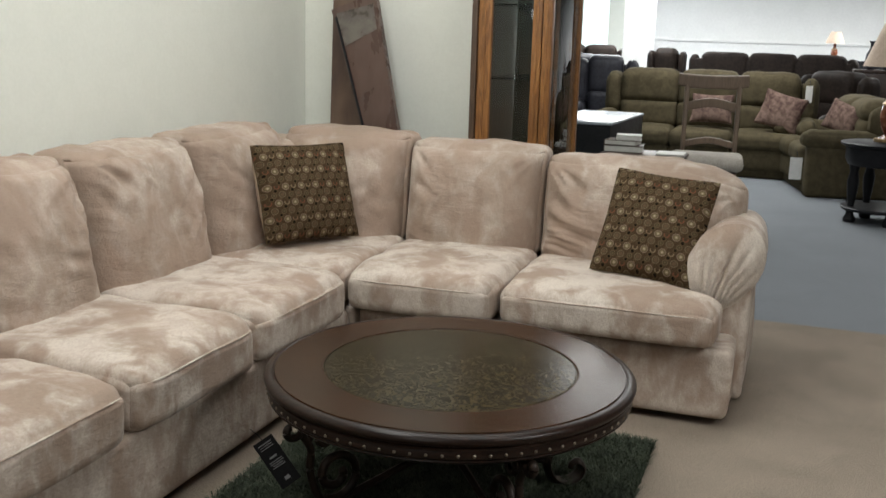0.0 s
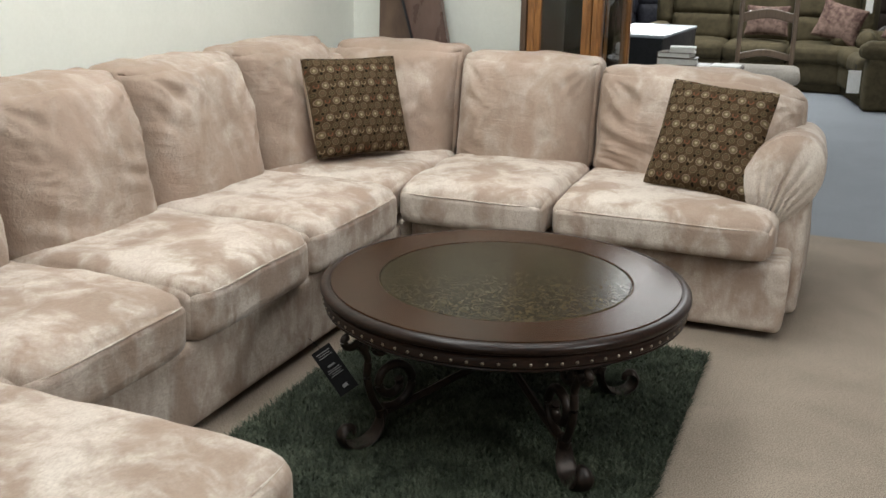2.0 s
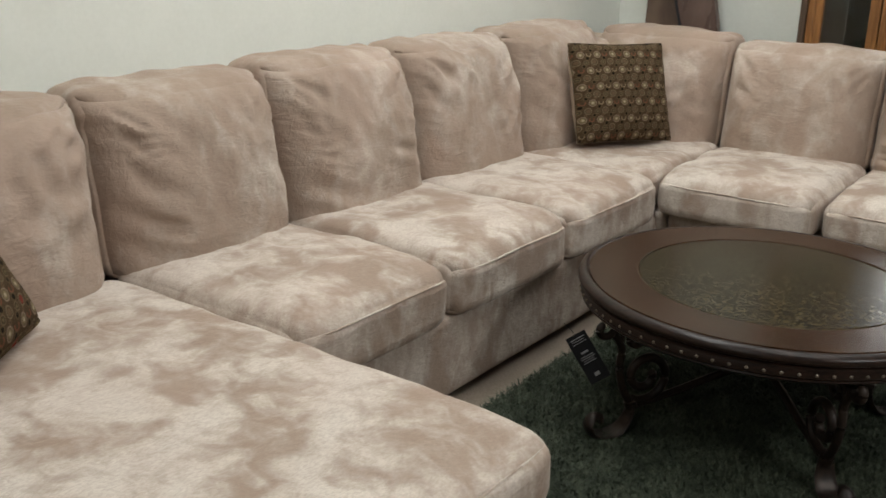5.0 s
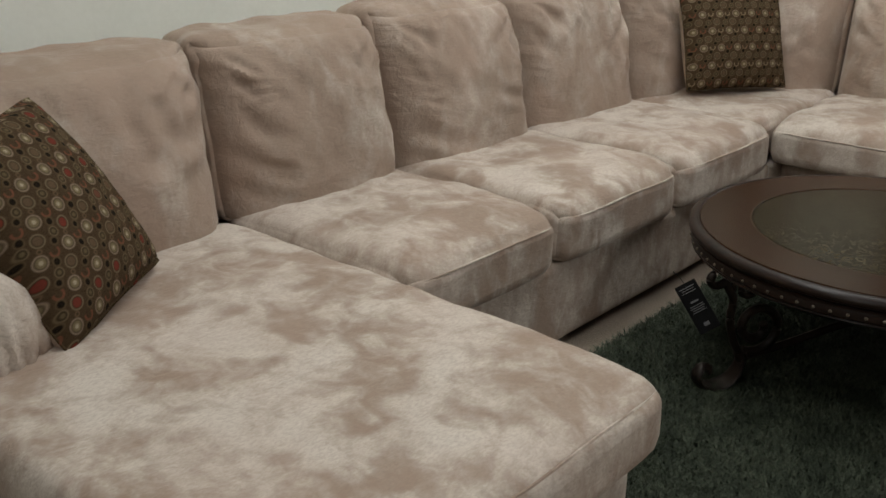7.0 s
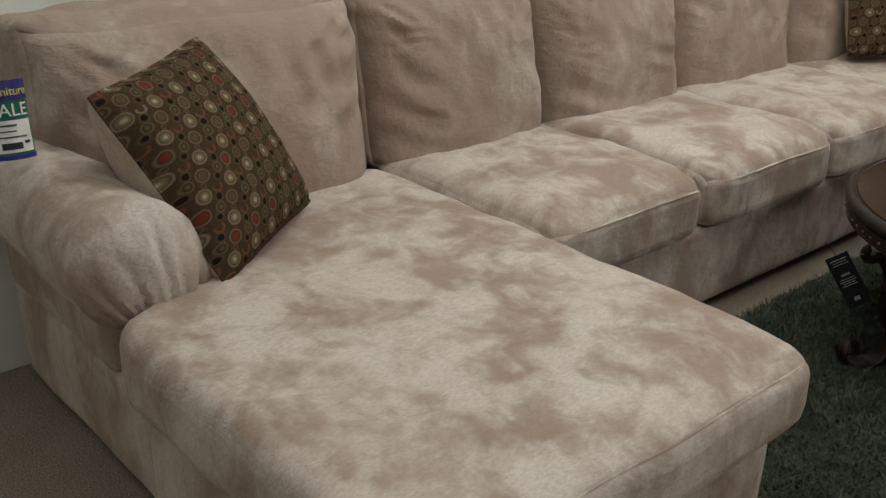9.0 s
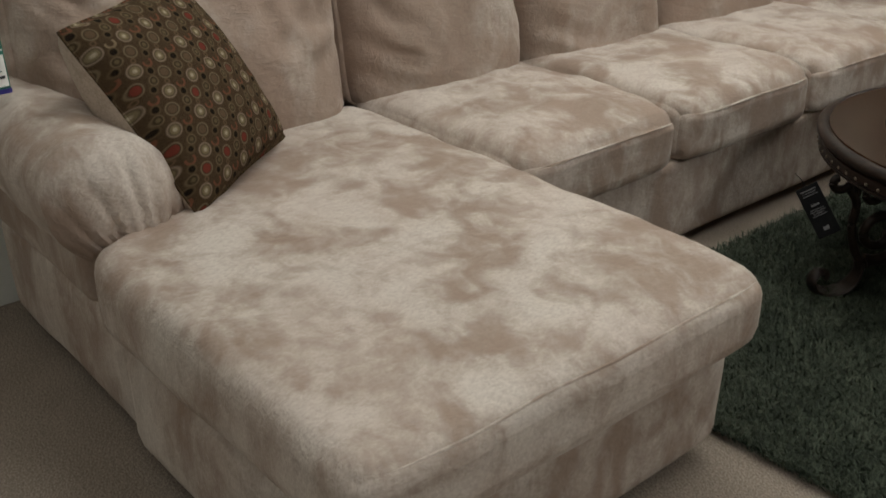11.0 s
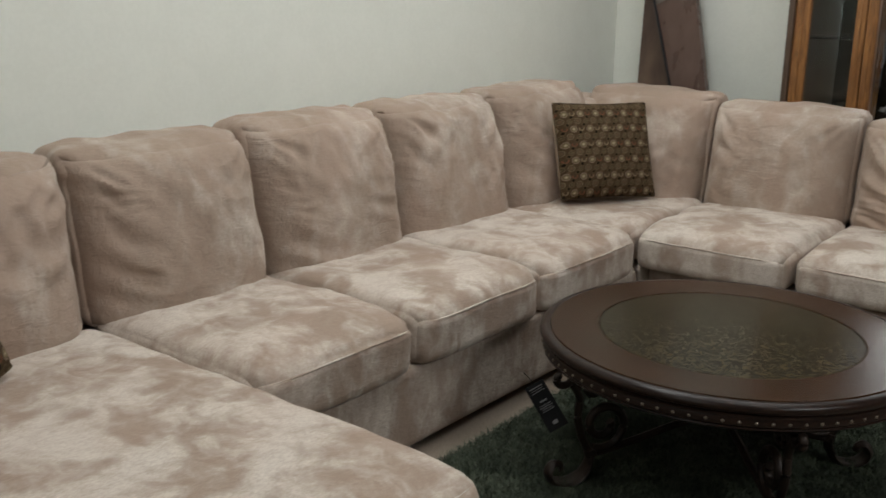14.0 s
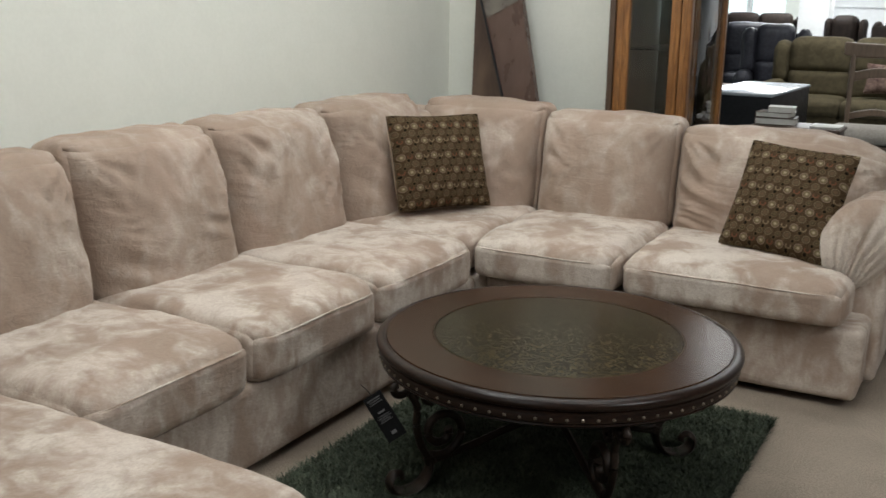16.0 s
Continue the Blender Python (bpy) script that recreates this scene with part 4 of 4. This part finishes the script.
for zz in (0.55, 0.90, 1.28, 1.66):
    part("shelf", rbox(CX0 + 0.034, CX1 - 0.034, CY0 + 0.05, CY1 - 0.024, zz, zz + 0.006, 0.001, 1), GLASS, curio, "glass shelf")
for ob in curio.children:
    if "pane" in ob.name and "back" not in ob.name and "side_panel" not in ob.name or ob.name.startswith("shelf"):
        ob.visible_shadow = False


# ---- showroom furniture behind ----
def soft_sofa(name, at, turn, width, seats, m, label, category="sofa", depth=0.95, height=1.02, arm_w=0.22, group=""):
    """A padded sofa facing -y before it is turned."""
    root = thing(name, (0, 0, 0), label, category, group)

    def puff(seed, amt=0.02):
        def bend(p, u):
            p = p.copy()
            p.y -= amt * 1.6 * max(0, -u[1]) * (1 - u[0] ** 4) * (1 - u[2] ** 4)
            p.z += amt * max(0, u[2]) * (1 - u[0] ** 4)
            p.x += wob(p, 6, amt * 0.4, seed)
            p.z += wob(p, 6, amt * 0.5, seed + 3)
            return p
        return bend

    hw = width / 2
    part("base", rbox(-hw + 0.03, hw - 0.03, 0.06, depth, 0.0, 0.30, 0.03, 4), m, root)
    sw = (width - 2 * arm_w) / seats
    for i in range(seats):
        x0 = -hw + arm_w + sw * i
        if i == 0:
            part("back_frame", rbox(-hw + 0.05, hw - 0.05, depth - 0.14, depth - 0.02, 0.25, height - 0.10, 0.04, 3), m, root)
        part("footrest_panel", rbox(x0 + 0.006, x0 + sw - 0.006, 0.03, 0.20, 0.08, 0.34, 0.05, 6, puff(i)), m, root)
        part("seat_cushion", rbox(x0 - 0.002, x0 + sw + 0.002, 0.0, depth - 0.20, 0.30, 0.50, 0.07, 8, puff(i + 10)), m, root)
        part("back_cushion", rbox(x0 - 0.004, x0 + sw + 0.004, depth - 0.36, depth - 0.06, 0.46, 0.80, 0.08, 8, puff(i + 20, 0.025)), m, root)
        part("headrest_cushion", rbox(x0 - 0.006, x0 + sw + 0.006, depth - 0.36, depth, 0.74, height, 0.09, 8, puff(i + 30, 0.025)), m, root)
    for s in (-1, 1):
        x0, x1 = (-hw, -hw + arm_w - 0.004) if s < 0 else (hw - arm_w + 0.004, hw)
        part("arm", join(rbox(x0 + 0.015, x1 - 0.015, 0.02, depth - 0.05, 0.0, 0.52, 0.05, 4), rbox(x0, x1, -0.02, depth - 0.1, 0.48, 0.66, 0.085, 8, puff(s + 40))), m, root)
        part("wing", rbox(x0 + 0.02, x1 + (0.02 if s < 0 else 0) - 0.0, depth - 0.34, depth - 0.02, 0.60, height - 0.05, 0.10, 6, puff(s + 50)), m, root)
    root.matrix_basis = pose(*at, 0, 0, turn)
    return root


soft_sofa("reclining_sofa", (-1.42, 12.0, 0), 0, 2.52, 3, GREEN, "olive green chenille three-seat reclining sofa on the grey carpet", height=1.15, depth=1.0)
soft_sofa("reclining_loveseat", (-0.43, 11.6, 0), -78, 1.65, 2, GREEN, "olive green chenille reclining loveseat with a white tag", height=0.96)
soft_sofa("leather_recliner", (-2.88, 13.7, 0), 8, 0.92, 1, CHARCOAL, "charcoal leather recliner chair on the grey carpet", "armchair", height=1.26)
soft_sofa("leather_loveseat", (-3.95, 15.6, 0), 14, 1.7, 2, CHARCOAL, "charcoal leather loveseat near the shop window", height=1.24)
soft_sofa("leather_sofa", (-0.9, 20.0, 0), 180, 2.9, 3, BROWN_LEATHER, "dark brown leather sofa seen from behind", height=1.31)
soft_sofa("mocha_recliner", (-2.80, 10.95, 0), 60, 1.0, 1, MOCHA, "mocha brown padded recliner beside the cabinet", "armchair", height=0.80)
soft_sofa("brown_recliner", (-0.42, 13.5, 0), -40, 1.1, 1, BROWN_LEATHER, "dark brown leather recliner behind the loveseat", "armchair", height=1.16)
soft_sofa("dark_armchair", (-2.58, 17.0, 0), 0, 0.66, 1, BROWN_LEATHER, "dark brown leather armchair by the column", "armchair", height=1.36, arm_w=0.14)
soft_sofa("brown_loveseat", (-4.55, 20.2, 0), 6, 1.7, 2, BROWN_LEATHER, "dark brown leather loveseat below the shop window", height=1.36)


def small_pillow(x, y, z, w, turn, tip, m, label, tall=1.0):
    def bend(p, u):
        p = p.copy()
        e = (1 - u[0] ** 2) * (1 - u[2] ** 2)
        p.y = p.y * (0.25 + 0.9 * max(0, e) ** 0.5)
        p.x *= 1 - 0.10 * (1 - u[2] ** 2)
        p.z *= (1 - 0.10 * (1 - u[0] ** 2)) * tall
        return p
    root = thing("scatter_pillow", (0, 0, 0), label, "pillow", "patterned pillows on the olive seating")
    part("cover", rbox(-w / 2, w / 2, -0.07, 0.07, -w / 2, w / 2, 0.03, 10, bend), m, root)
    root.matrix_basis = pose(x, y, z, -18, tip, turn)


small_pillow(-0.56, 12.32, 0.75, 0.50, -12, 14, PAISLEY, "rose and brown patterned pillow on the olive sofa", 0.86)
small_pillow(-1.33, 12.36, 0.74, 0.49, 0, 0, PAISLEY, "rose and brown patterned pillow behind the dining chair", 0.72)
small_pillow(0.08, 11.5, 0.76, 0.46, -45, 14, PAISLEY, "rose and brown patterned pillow on the olive loveseat", 0.72)


def tag_card(at, turn, w, h, label):
    root = thing("price_tag", (0, 0, 0), label, "tag")
    part("card", rbox(-w / 2, w / 2, -0.002, 0.002, -h, 0, 0.001, 1), PAPER, root, smooth=False)
    part("string", tube([(0, 0, -0.01), (0.005, 0.0, 0.03), (0.0, 0.006, 0.06)], 0.004, 5), INK, root)
    root.matrix_basis = pose(*at, 0, 0, turn)


tag_card((-0.345, 10.775, 0.40), 12, 0.12, 0.22, "white paper price tag hanging on the olive loveseat arm")
tag_card((-0.28, 12.60, 1.04), 20, 0.08, 0.19, "white paper price tag hanging on the olive sofa")


def dining_chair(at, turn):
    root = thing("dining_chair", (0, 0, 0), "walnut ladder-back dining chair with an oatmeal cushion seat", "chair")
    for x in (-0.20, 0.20):
        part("back_post", tube(arc_points([(0.0, 0.0), (0.0, 0.45), (0.03, 0.8), (0.09, 1.12)]), 0.019, 8), CHAIR_WOOD, root).matrix_basis = pose(x, 0.20, 0, 0, 0, 90)
        part("front_leg", rbox(x - 0.02, x + 0.02, -0.22, -0.18, 0, 0.44, 0.006, 1), CHAIR_WOOD, root)
    part("crest_rail", rbox(-0.27, 0.27, 0.265, 0.300, 1.075, 1.16, 0.012, 6, lambda p, u: Vector((p.x, p.y, p.z + 0.012 * u[0] ** 2 * (u[2] > 0) - 0.02 * (u[2] < 0) * (abs(u[0]) < 0.75) + 0.0))), CHAIR_WOOD, root)
    for zz, w in ((0.93, 0.036), (0.635, 0.026)):
        part("slat", rbox(-0.19, 0.19, 0.215 + (zz - 0.5) * 0.09, 0.235 + (zz - 0.5) * 0.09, zz - w, zz + w, 0.008, 8, lambda p, u: Vector((p.x, p.y, p.z + 0.02 * math.cos(u[0] * 2.4)))), CHAIR_WOOD, root)
    part("seat_rail", rbox(-0.225, 0.225, -0.22, 0.21, 0.40, 0.455, 0.008, 1), CHAIR_WOOD, root)
    part("seat_cushion", rbox(-0.29, 0.27, -0.27, 0.20, 0.465, 0.575, 0.05, 6), SEAT_GREY, root, "oatmeal cloth seat pad")
    root.matrix_basis = pose(*at, 0, 0, turn) @ Matrix.Scale(1.06, 4)


dining_chair((-1.04, 8.65, 0), 4)


def plain_table(name, at, turn, w, d, h, top, legs, label, thick=0.04, skirt=0.0, category="table"):
    root = thing(name, (0, 0, 0), label, category)
    part("tabletop", rbox(-w / 2, w / 2, -d / 2, d / 2, h - thick, h, 0.012, 2), top, root)
    for x in (-w / 2 + 0.05, w / 2 - 0.05):
        for y in (-d / 2 + 0.05, d / 2 - 0.05):
            part("leg", rbox(x - 0.03, x + 0.03, y - 0.03, y + 0.03, 0, h - thick, 0.006, 1), legs, root)
    if skirt:
        part("apron", rbox(-w / 2 + 0.012, w / 2 - 0.012, -d / 2 + 0.012, d / 2 - 0.012, h - thick - skirt, h - thick - 0.001, 0.004, 1), legs, root)
    root.matrix_basis = pose(*at, 0, 0, turn)
    return root


plain_table("black_table", (-2.27, 10.2, 0), -3, 0.66, 1.5, 0.75, REFLECTION_TOP, BLACK, "black lacquered table, its glossy top coloured pale for a window reflection", 0.03, 0.62)
plain_table("end_table", (-1.33, 7.08, 0), 0, 0.56, 0.34, 0.755, DARK_OAK, DARK_OAK, "small dark wooden end table behind the sofa", 0.03, 0.08)


def book(x, y, z, w, d, h, turn, m, label):
    root = thing("book", (0, 0, 0), label, "book", "stacked books")
    part("cover", join(rbox(-w / 2, w / 2, -d / 2, d / 2, 0, 0.004, 0.001, 1), rbox(-w / 2, w / 2, -d / 2, d / 2, h - 0.004, h, 0.001, 1), rbox(-w / 2, -w / 2 + 0.005, -d / 2, d / 2, 0.003, h - 0.003, 0.001, 1)), m, root, smooth=False)
    part("page_block", rbox(-w / 2 + 0.005, w / 2 - 0.006, -d / 2 + 0.004, d / 2 - 0.004, 0.0045, h - 0.0045, 0.001, 1), PAPER, root, smooth=False)
    root.matrix_basis = pose(x, y, z, 0, 0, turn)


book(-1.47, 7.08, 0.755, 0.26, 0.20, 0.045, 4, BOOK, "brown-covered book at the bottom of a stack")
book(-1.48, 7.08, 0.80, 0.22, 0.17, 0.035, -6, MOCHA, "tan-covered book in the middle of a stack")
book(-1.44, 7.08, 0.835, 0.17, 0.15, 0.035, 8, PAPER, "cream-covered book on top of a stack")
sheet_ob = part("paper_sheet", rbox(-1.24, -1.06, 6.95, 7.15, 0.7555, 0.768, 0.004, 2), PAPER, None)
tagged(sheet_ob, "white papers lying on the dark end table", "paper")


def pedestal_table(at):
    root = thing("side_table", (0, 0, 0), "dark round side table with turned legs", "side table")
    part("tabletop", lathe([(0, 0.70), (0.34, 0.70), (0.36, 0.69), (0.355, 0.672), (0.33, 0.66), (0, 0.66)], 40), BLACK, root)
    part("apron", lathe([(0.31, 0.665), (0.31, 0.55), (0.28, 0.50), (0.2, 0.49), (0, 0.49)], 36), BLACK, root)
    for k in range(4):
        a = radians(200 + 90 * k)
        part("leg", lathe([(0.0, 0.0), (0.045, 0.0), (0.055, 0.03), (0.035, 0.07), (0.028, 0.16), (0.042, 0.26), (0.05, 0.36), (0.035, 0.44), (0.045, 0.49), (0.045, 0.52), (0, 0.52)], 14, (0.24 * math.cos(a), 0.24 * math.sin(a), 0)), BLACK, root)
    part("shelf", lathe([(0, 0.14), (0.30, 0.14), (0.31, 0.13), (0.30, 0.11), (0, 0.11)], 30), BLACK, root)
    root.matrix_basis = pose(*at)


pedestal_table((0.36, 9.6, 0))


def table_lamp(at, scale, label, body, neck=0.0):
    root = thing("table_lamp", (0, 0, 0), label, "lamp")
    part("body", lathe([(0, 0), (0.09, 0), (0.09, 0.02), (0.045, 0.05), (0.07, 0.10), (0.085, 0.17), (0.07, 0.25), (0.035, 0.30), (0.03, 0.34), (0.045, 0.36), (0.015, 0.40), (0.012, 0.46 + neck), (0, 0.46 + neck)], 28), body, root)
    part("base_ring", lathe([(0.092, 0.0), (0.105, 0.004), (0.105, 0.022), (0.092, 0.026)], 28), LAMP_GOLD, root, "antique gold base ring")
    part("collar", lathe([(0.072, 0.245), (0.077, 0.255), (0.06, 0.275), (0.05, 0.28)], 28), LAMP_GOLD, root, "antique gold collar")
    part("shade", lathe([(0.115, 0.68 + neck), (0.119, 0.68 + neck), (0.225, 0.40 + neck), (0.221, 0.40 + neck), (0.115, 0.68 + neck)], 36), SHADE, root, "cream linen bell shade")
    root.matrix_basis = pose(*at) @ Matrix.Scale(scale, 4)


table_lamp((0.40, 9.65, 0.70), 1.28, "ceramic table lamp with a cream shade on the side table", LAMP_RED, 0.10)
table_lamp((0.16, 21.6, 1.22), 0.80, "far table lamp with a cream shade in the showroom", LAMP_RED)
plain_table("console_table", (0.55, 21.7, 0), 0, 1.6, 0.45, 1.22, BLACK, BLACK, "dark narrow console table behind the leather sofa", 0.04, 1.0)
plain_table("dining_table", (-3.3, 21.0, 0), 0, 1.2, 0.9, 1.12, BLACK, BLACK, "tall dark dining table near the far wall", 0.05, 0.08)
plain_table("dining_table", (-1.4, 21.6, 0), 0, 1.2, 0.8, 1.05, BLACK, BLACK, "dark dining table at the far wall", 0.05, 0.08)


def far_chair(x, y, turn):
    root = thing("dining_chair", (0, 0, 0), "dark dining chair at the far tables", "chair", "far dining chairs")
    part("seat", rbox(-0.22, 0.22, -0.22, 0.22, 0.62, 0.68, 0.01, 1), BLACK, root)
    part("backrest", rbox(-0.22, 0.22, 0.19, 0.22, 0.75, 1.28, 0.012, 3), BLACK, root)
    for lx in (-0.2, 0.2):
        for ly in (-0.2, 0.2):
            part("leg", rbox(lx - 0.02, lx + 0.02, ly - 0.02, ly + 0.02, 0, 0.62, 0.004, 1), BLACK, root)
    root.matrix_basis = pose(x, y, 0, 0, 0, turn)


for fx, fy, ft in ((-2.75, 20.4, 70), (-2.0, 21.0, 90), (-0.9, 21.0, 180), (-3.9, 20.6, -90)):
    far_chair(fx, fy, ft)


def vase(at, s, m, label):
    root = thing("vase", (0, 0, 0), label, "vase")
    part("body", lathe([(0, 0), (0.05, 0), (0.085, 0.10), (0.07, 0.22), (0.03, 0.30), (0.028, 0.36), (0.05, 0.40), (0.04, 0.40), (0.02, 0.36)], 24), m, root)
    root.matrix_basis = pose(*at) @ Matrix.Scale(s, 4)


plain_table("display_table", (0.75, 15.9, 0), 0, 0.9, 0.5, 1.18, ESPRESSO, ESPRESSO, "tall dark display table with vases", 0.05, 0.75)
vase((0.52, 15.85, 1.18), 1.0, CHARCOAL, "tall grey vase on the display table")
vase((0.74, 15.9, 1.18), 0.8, CHARCOAL, "small grey vase on the display table")
vase((0.88, 15.8, 1.18), 0.95, LAMP_RED, "oxblood vase on the display table")

# column, far wall and shop windows
column = thing("column", (-3.52, 19.6, 0), "square white painted structural column", "column", kind="structure")
part("shaft", rbox(-3.61, -3.09, 19.35, 19.85, 0, CEIL, 0.01, 2), WHITE_PAINT, column)
part("foot_trim", rbox(-3.63, -3.07, 19.33, 19.87, 0, 0.12, 0.01, 1), WHITE_PAINT, column)
slab("wall_far", -4.2, 9.0, 25.0, 25.16, 0, CEIL, WHITE_PAINT, "bright white far wall of the showroom", "wall")
slab("wall_far_sill", -12.0, -4.202, 25.0, 25.16, 0, 0.9, WHITE_PAINT, "low white wall under the shop windows", "wall")
slab("wall_far_head", -12.0, -4.202, 25.0, 25.16, 2.9, CEIL, WHITE_PAINT, "white wall above the shop windows", "wall")
rail = slab("trim", -4.2, 9.0, 24.95, 24.998, 1.50, 1.56, WHITE_PAINT, "white chair rail along the far wall", "trim")
# plain beige slab stands in for the curtain next to the window
slab("curtain_slab", -4.90, -4.30, 24.80, 24.995, 0, CEIL, WALL, "pale beige slab in place of a curtain beside the shop window", "wall")
for k in range(5):
    win = thing("window_%d" % (k + 1), (-11.2 + 1.55 * k, 25.05, 0.9), "bright daylit shop window with a white frame", "window", kind="structure")
    x0, x1 = -11.98 + 1.555 * k, -11.98 + 1.555 * (k + 1) - 0.01
    part("window_frame", join(rbox(x0, x0 + 0.06, 25.02, 25.1, 0.9, 2.9, 0.005, 1), rbox(x1 - 0.06, x1, 25.02, 25.1, 0.9, 2.9, 0.005, 1), rbox(x0 + 0.06, x1 - 0.06, 25.02, 25.1, 0.9, 0.96, 0.005, 1), rbox(x0 + 0.06, x1 - 0.06, 25.02, 25.1, 2.84, 2.9, 0.005, 1)), WHITE_PAINT, win)
    part("pane", rbox(x0 + 0.061, x1 - 0.061, 25.06, 25.066, 0.961, 2.839, 0.001, 1), GLASS, win).visible_shadow = False
day = part("backdrop", rbox(-14, -3.9, 26.5, 26.55, -0.5, 4.5, 0.01, 1), DAYLIGHT, None)
tagged(day, "bright overcast daylight outside the shop windows", "backdrop", kind="structure")
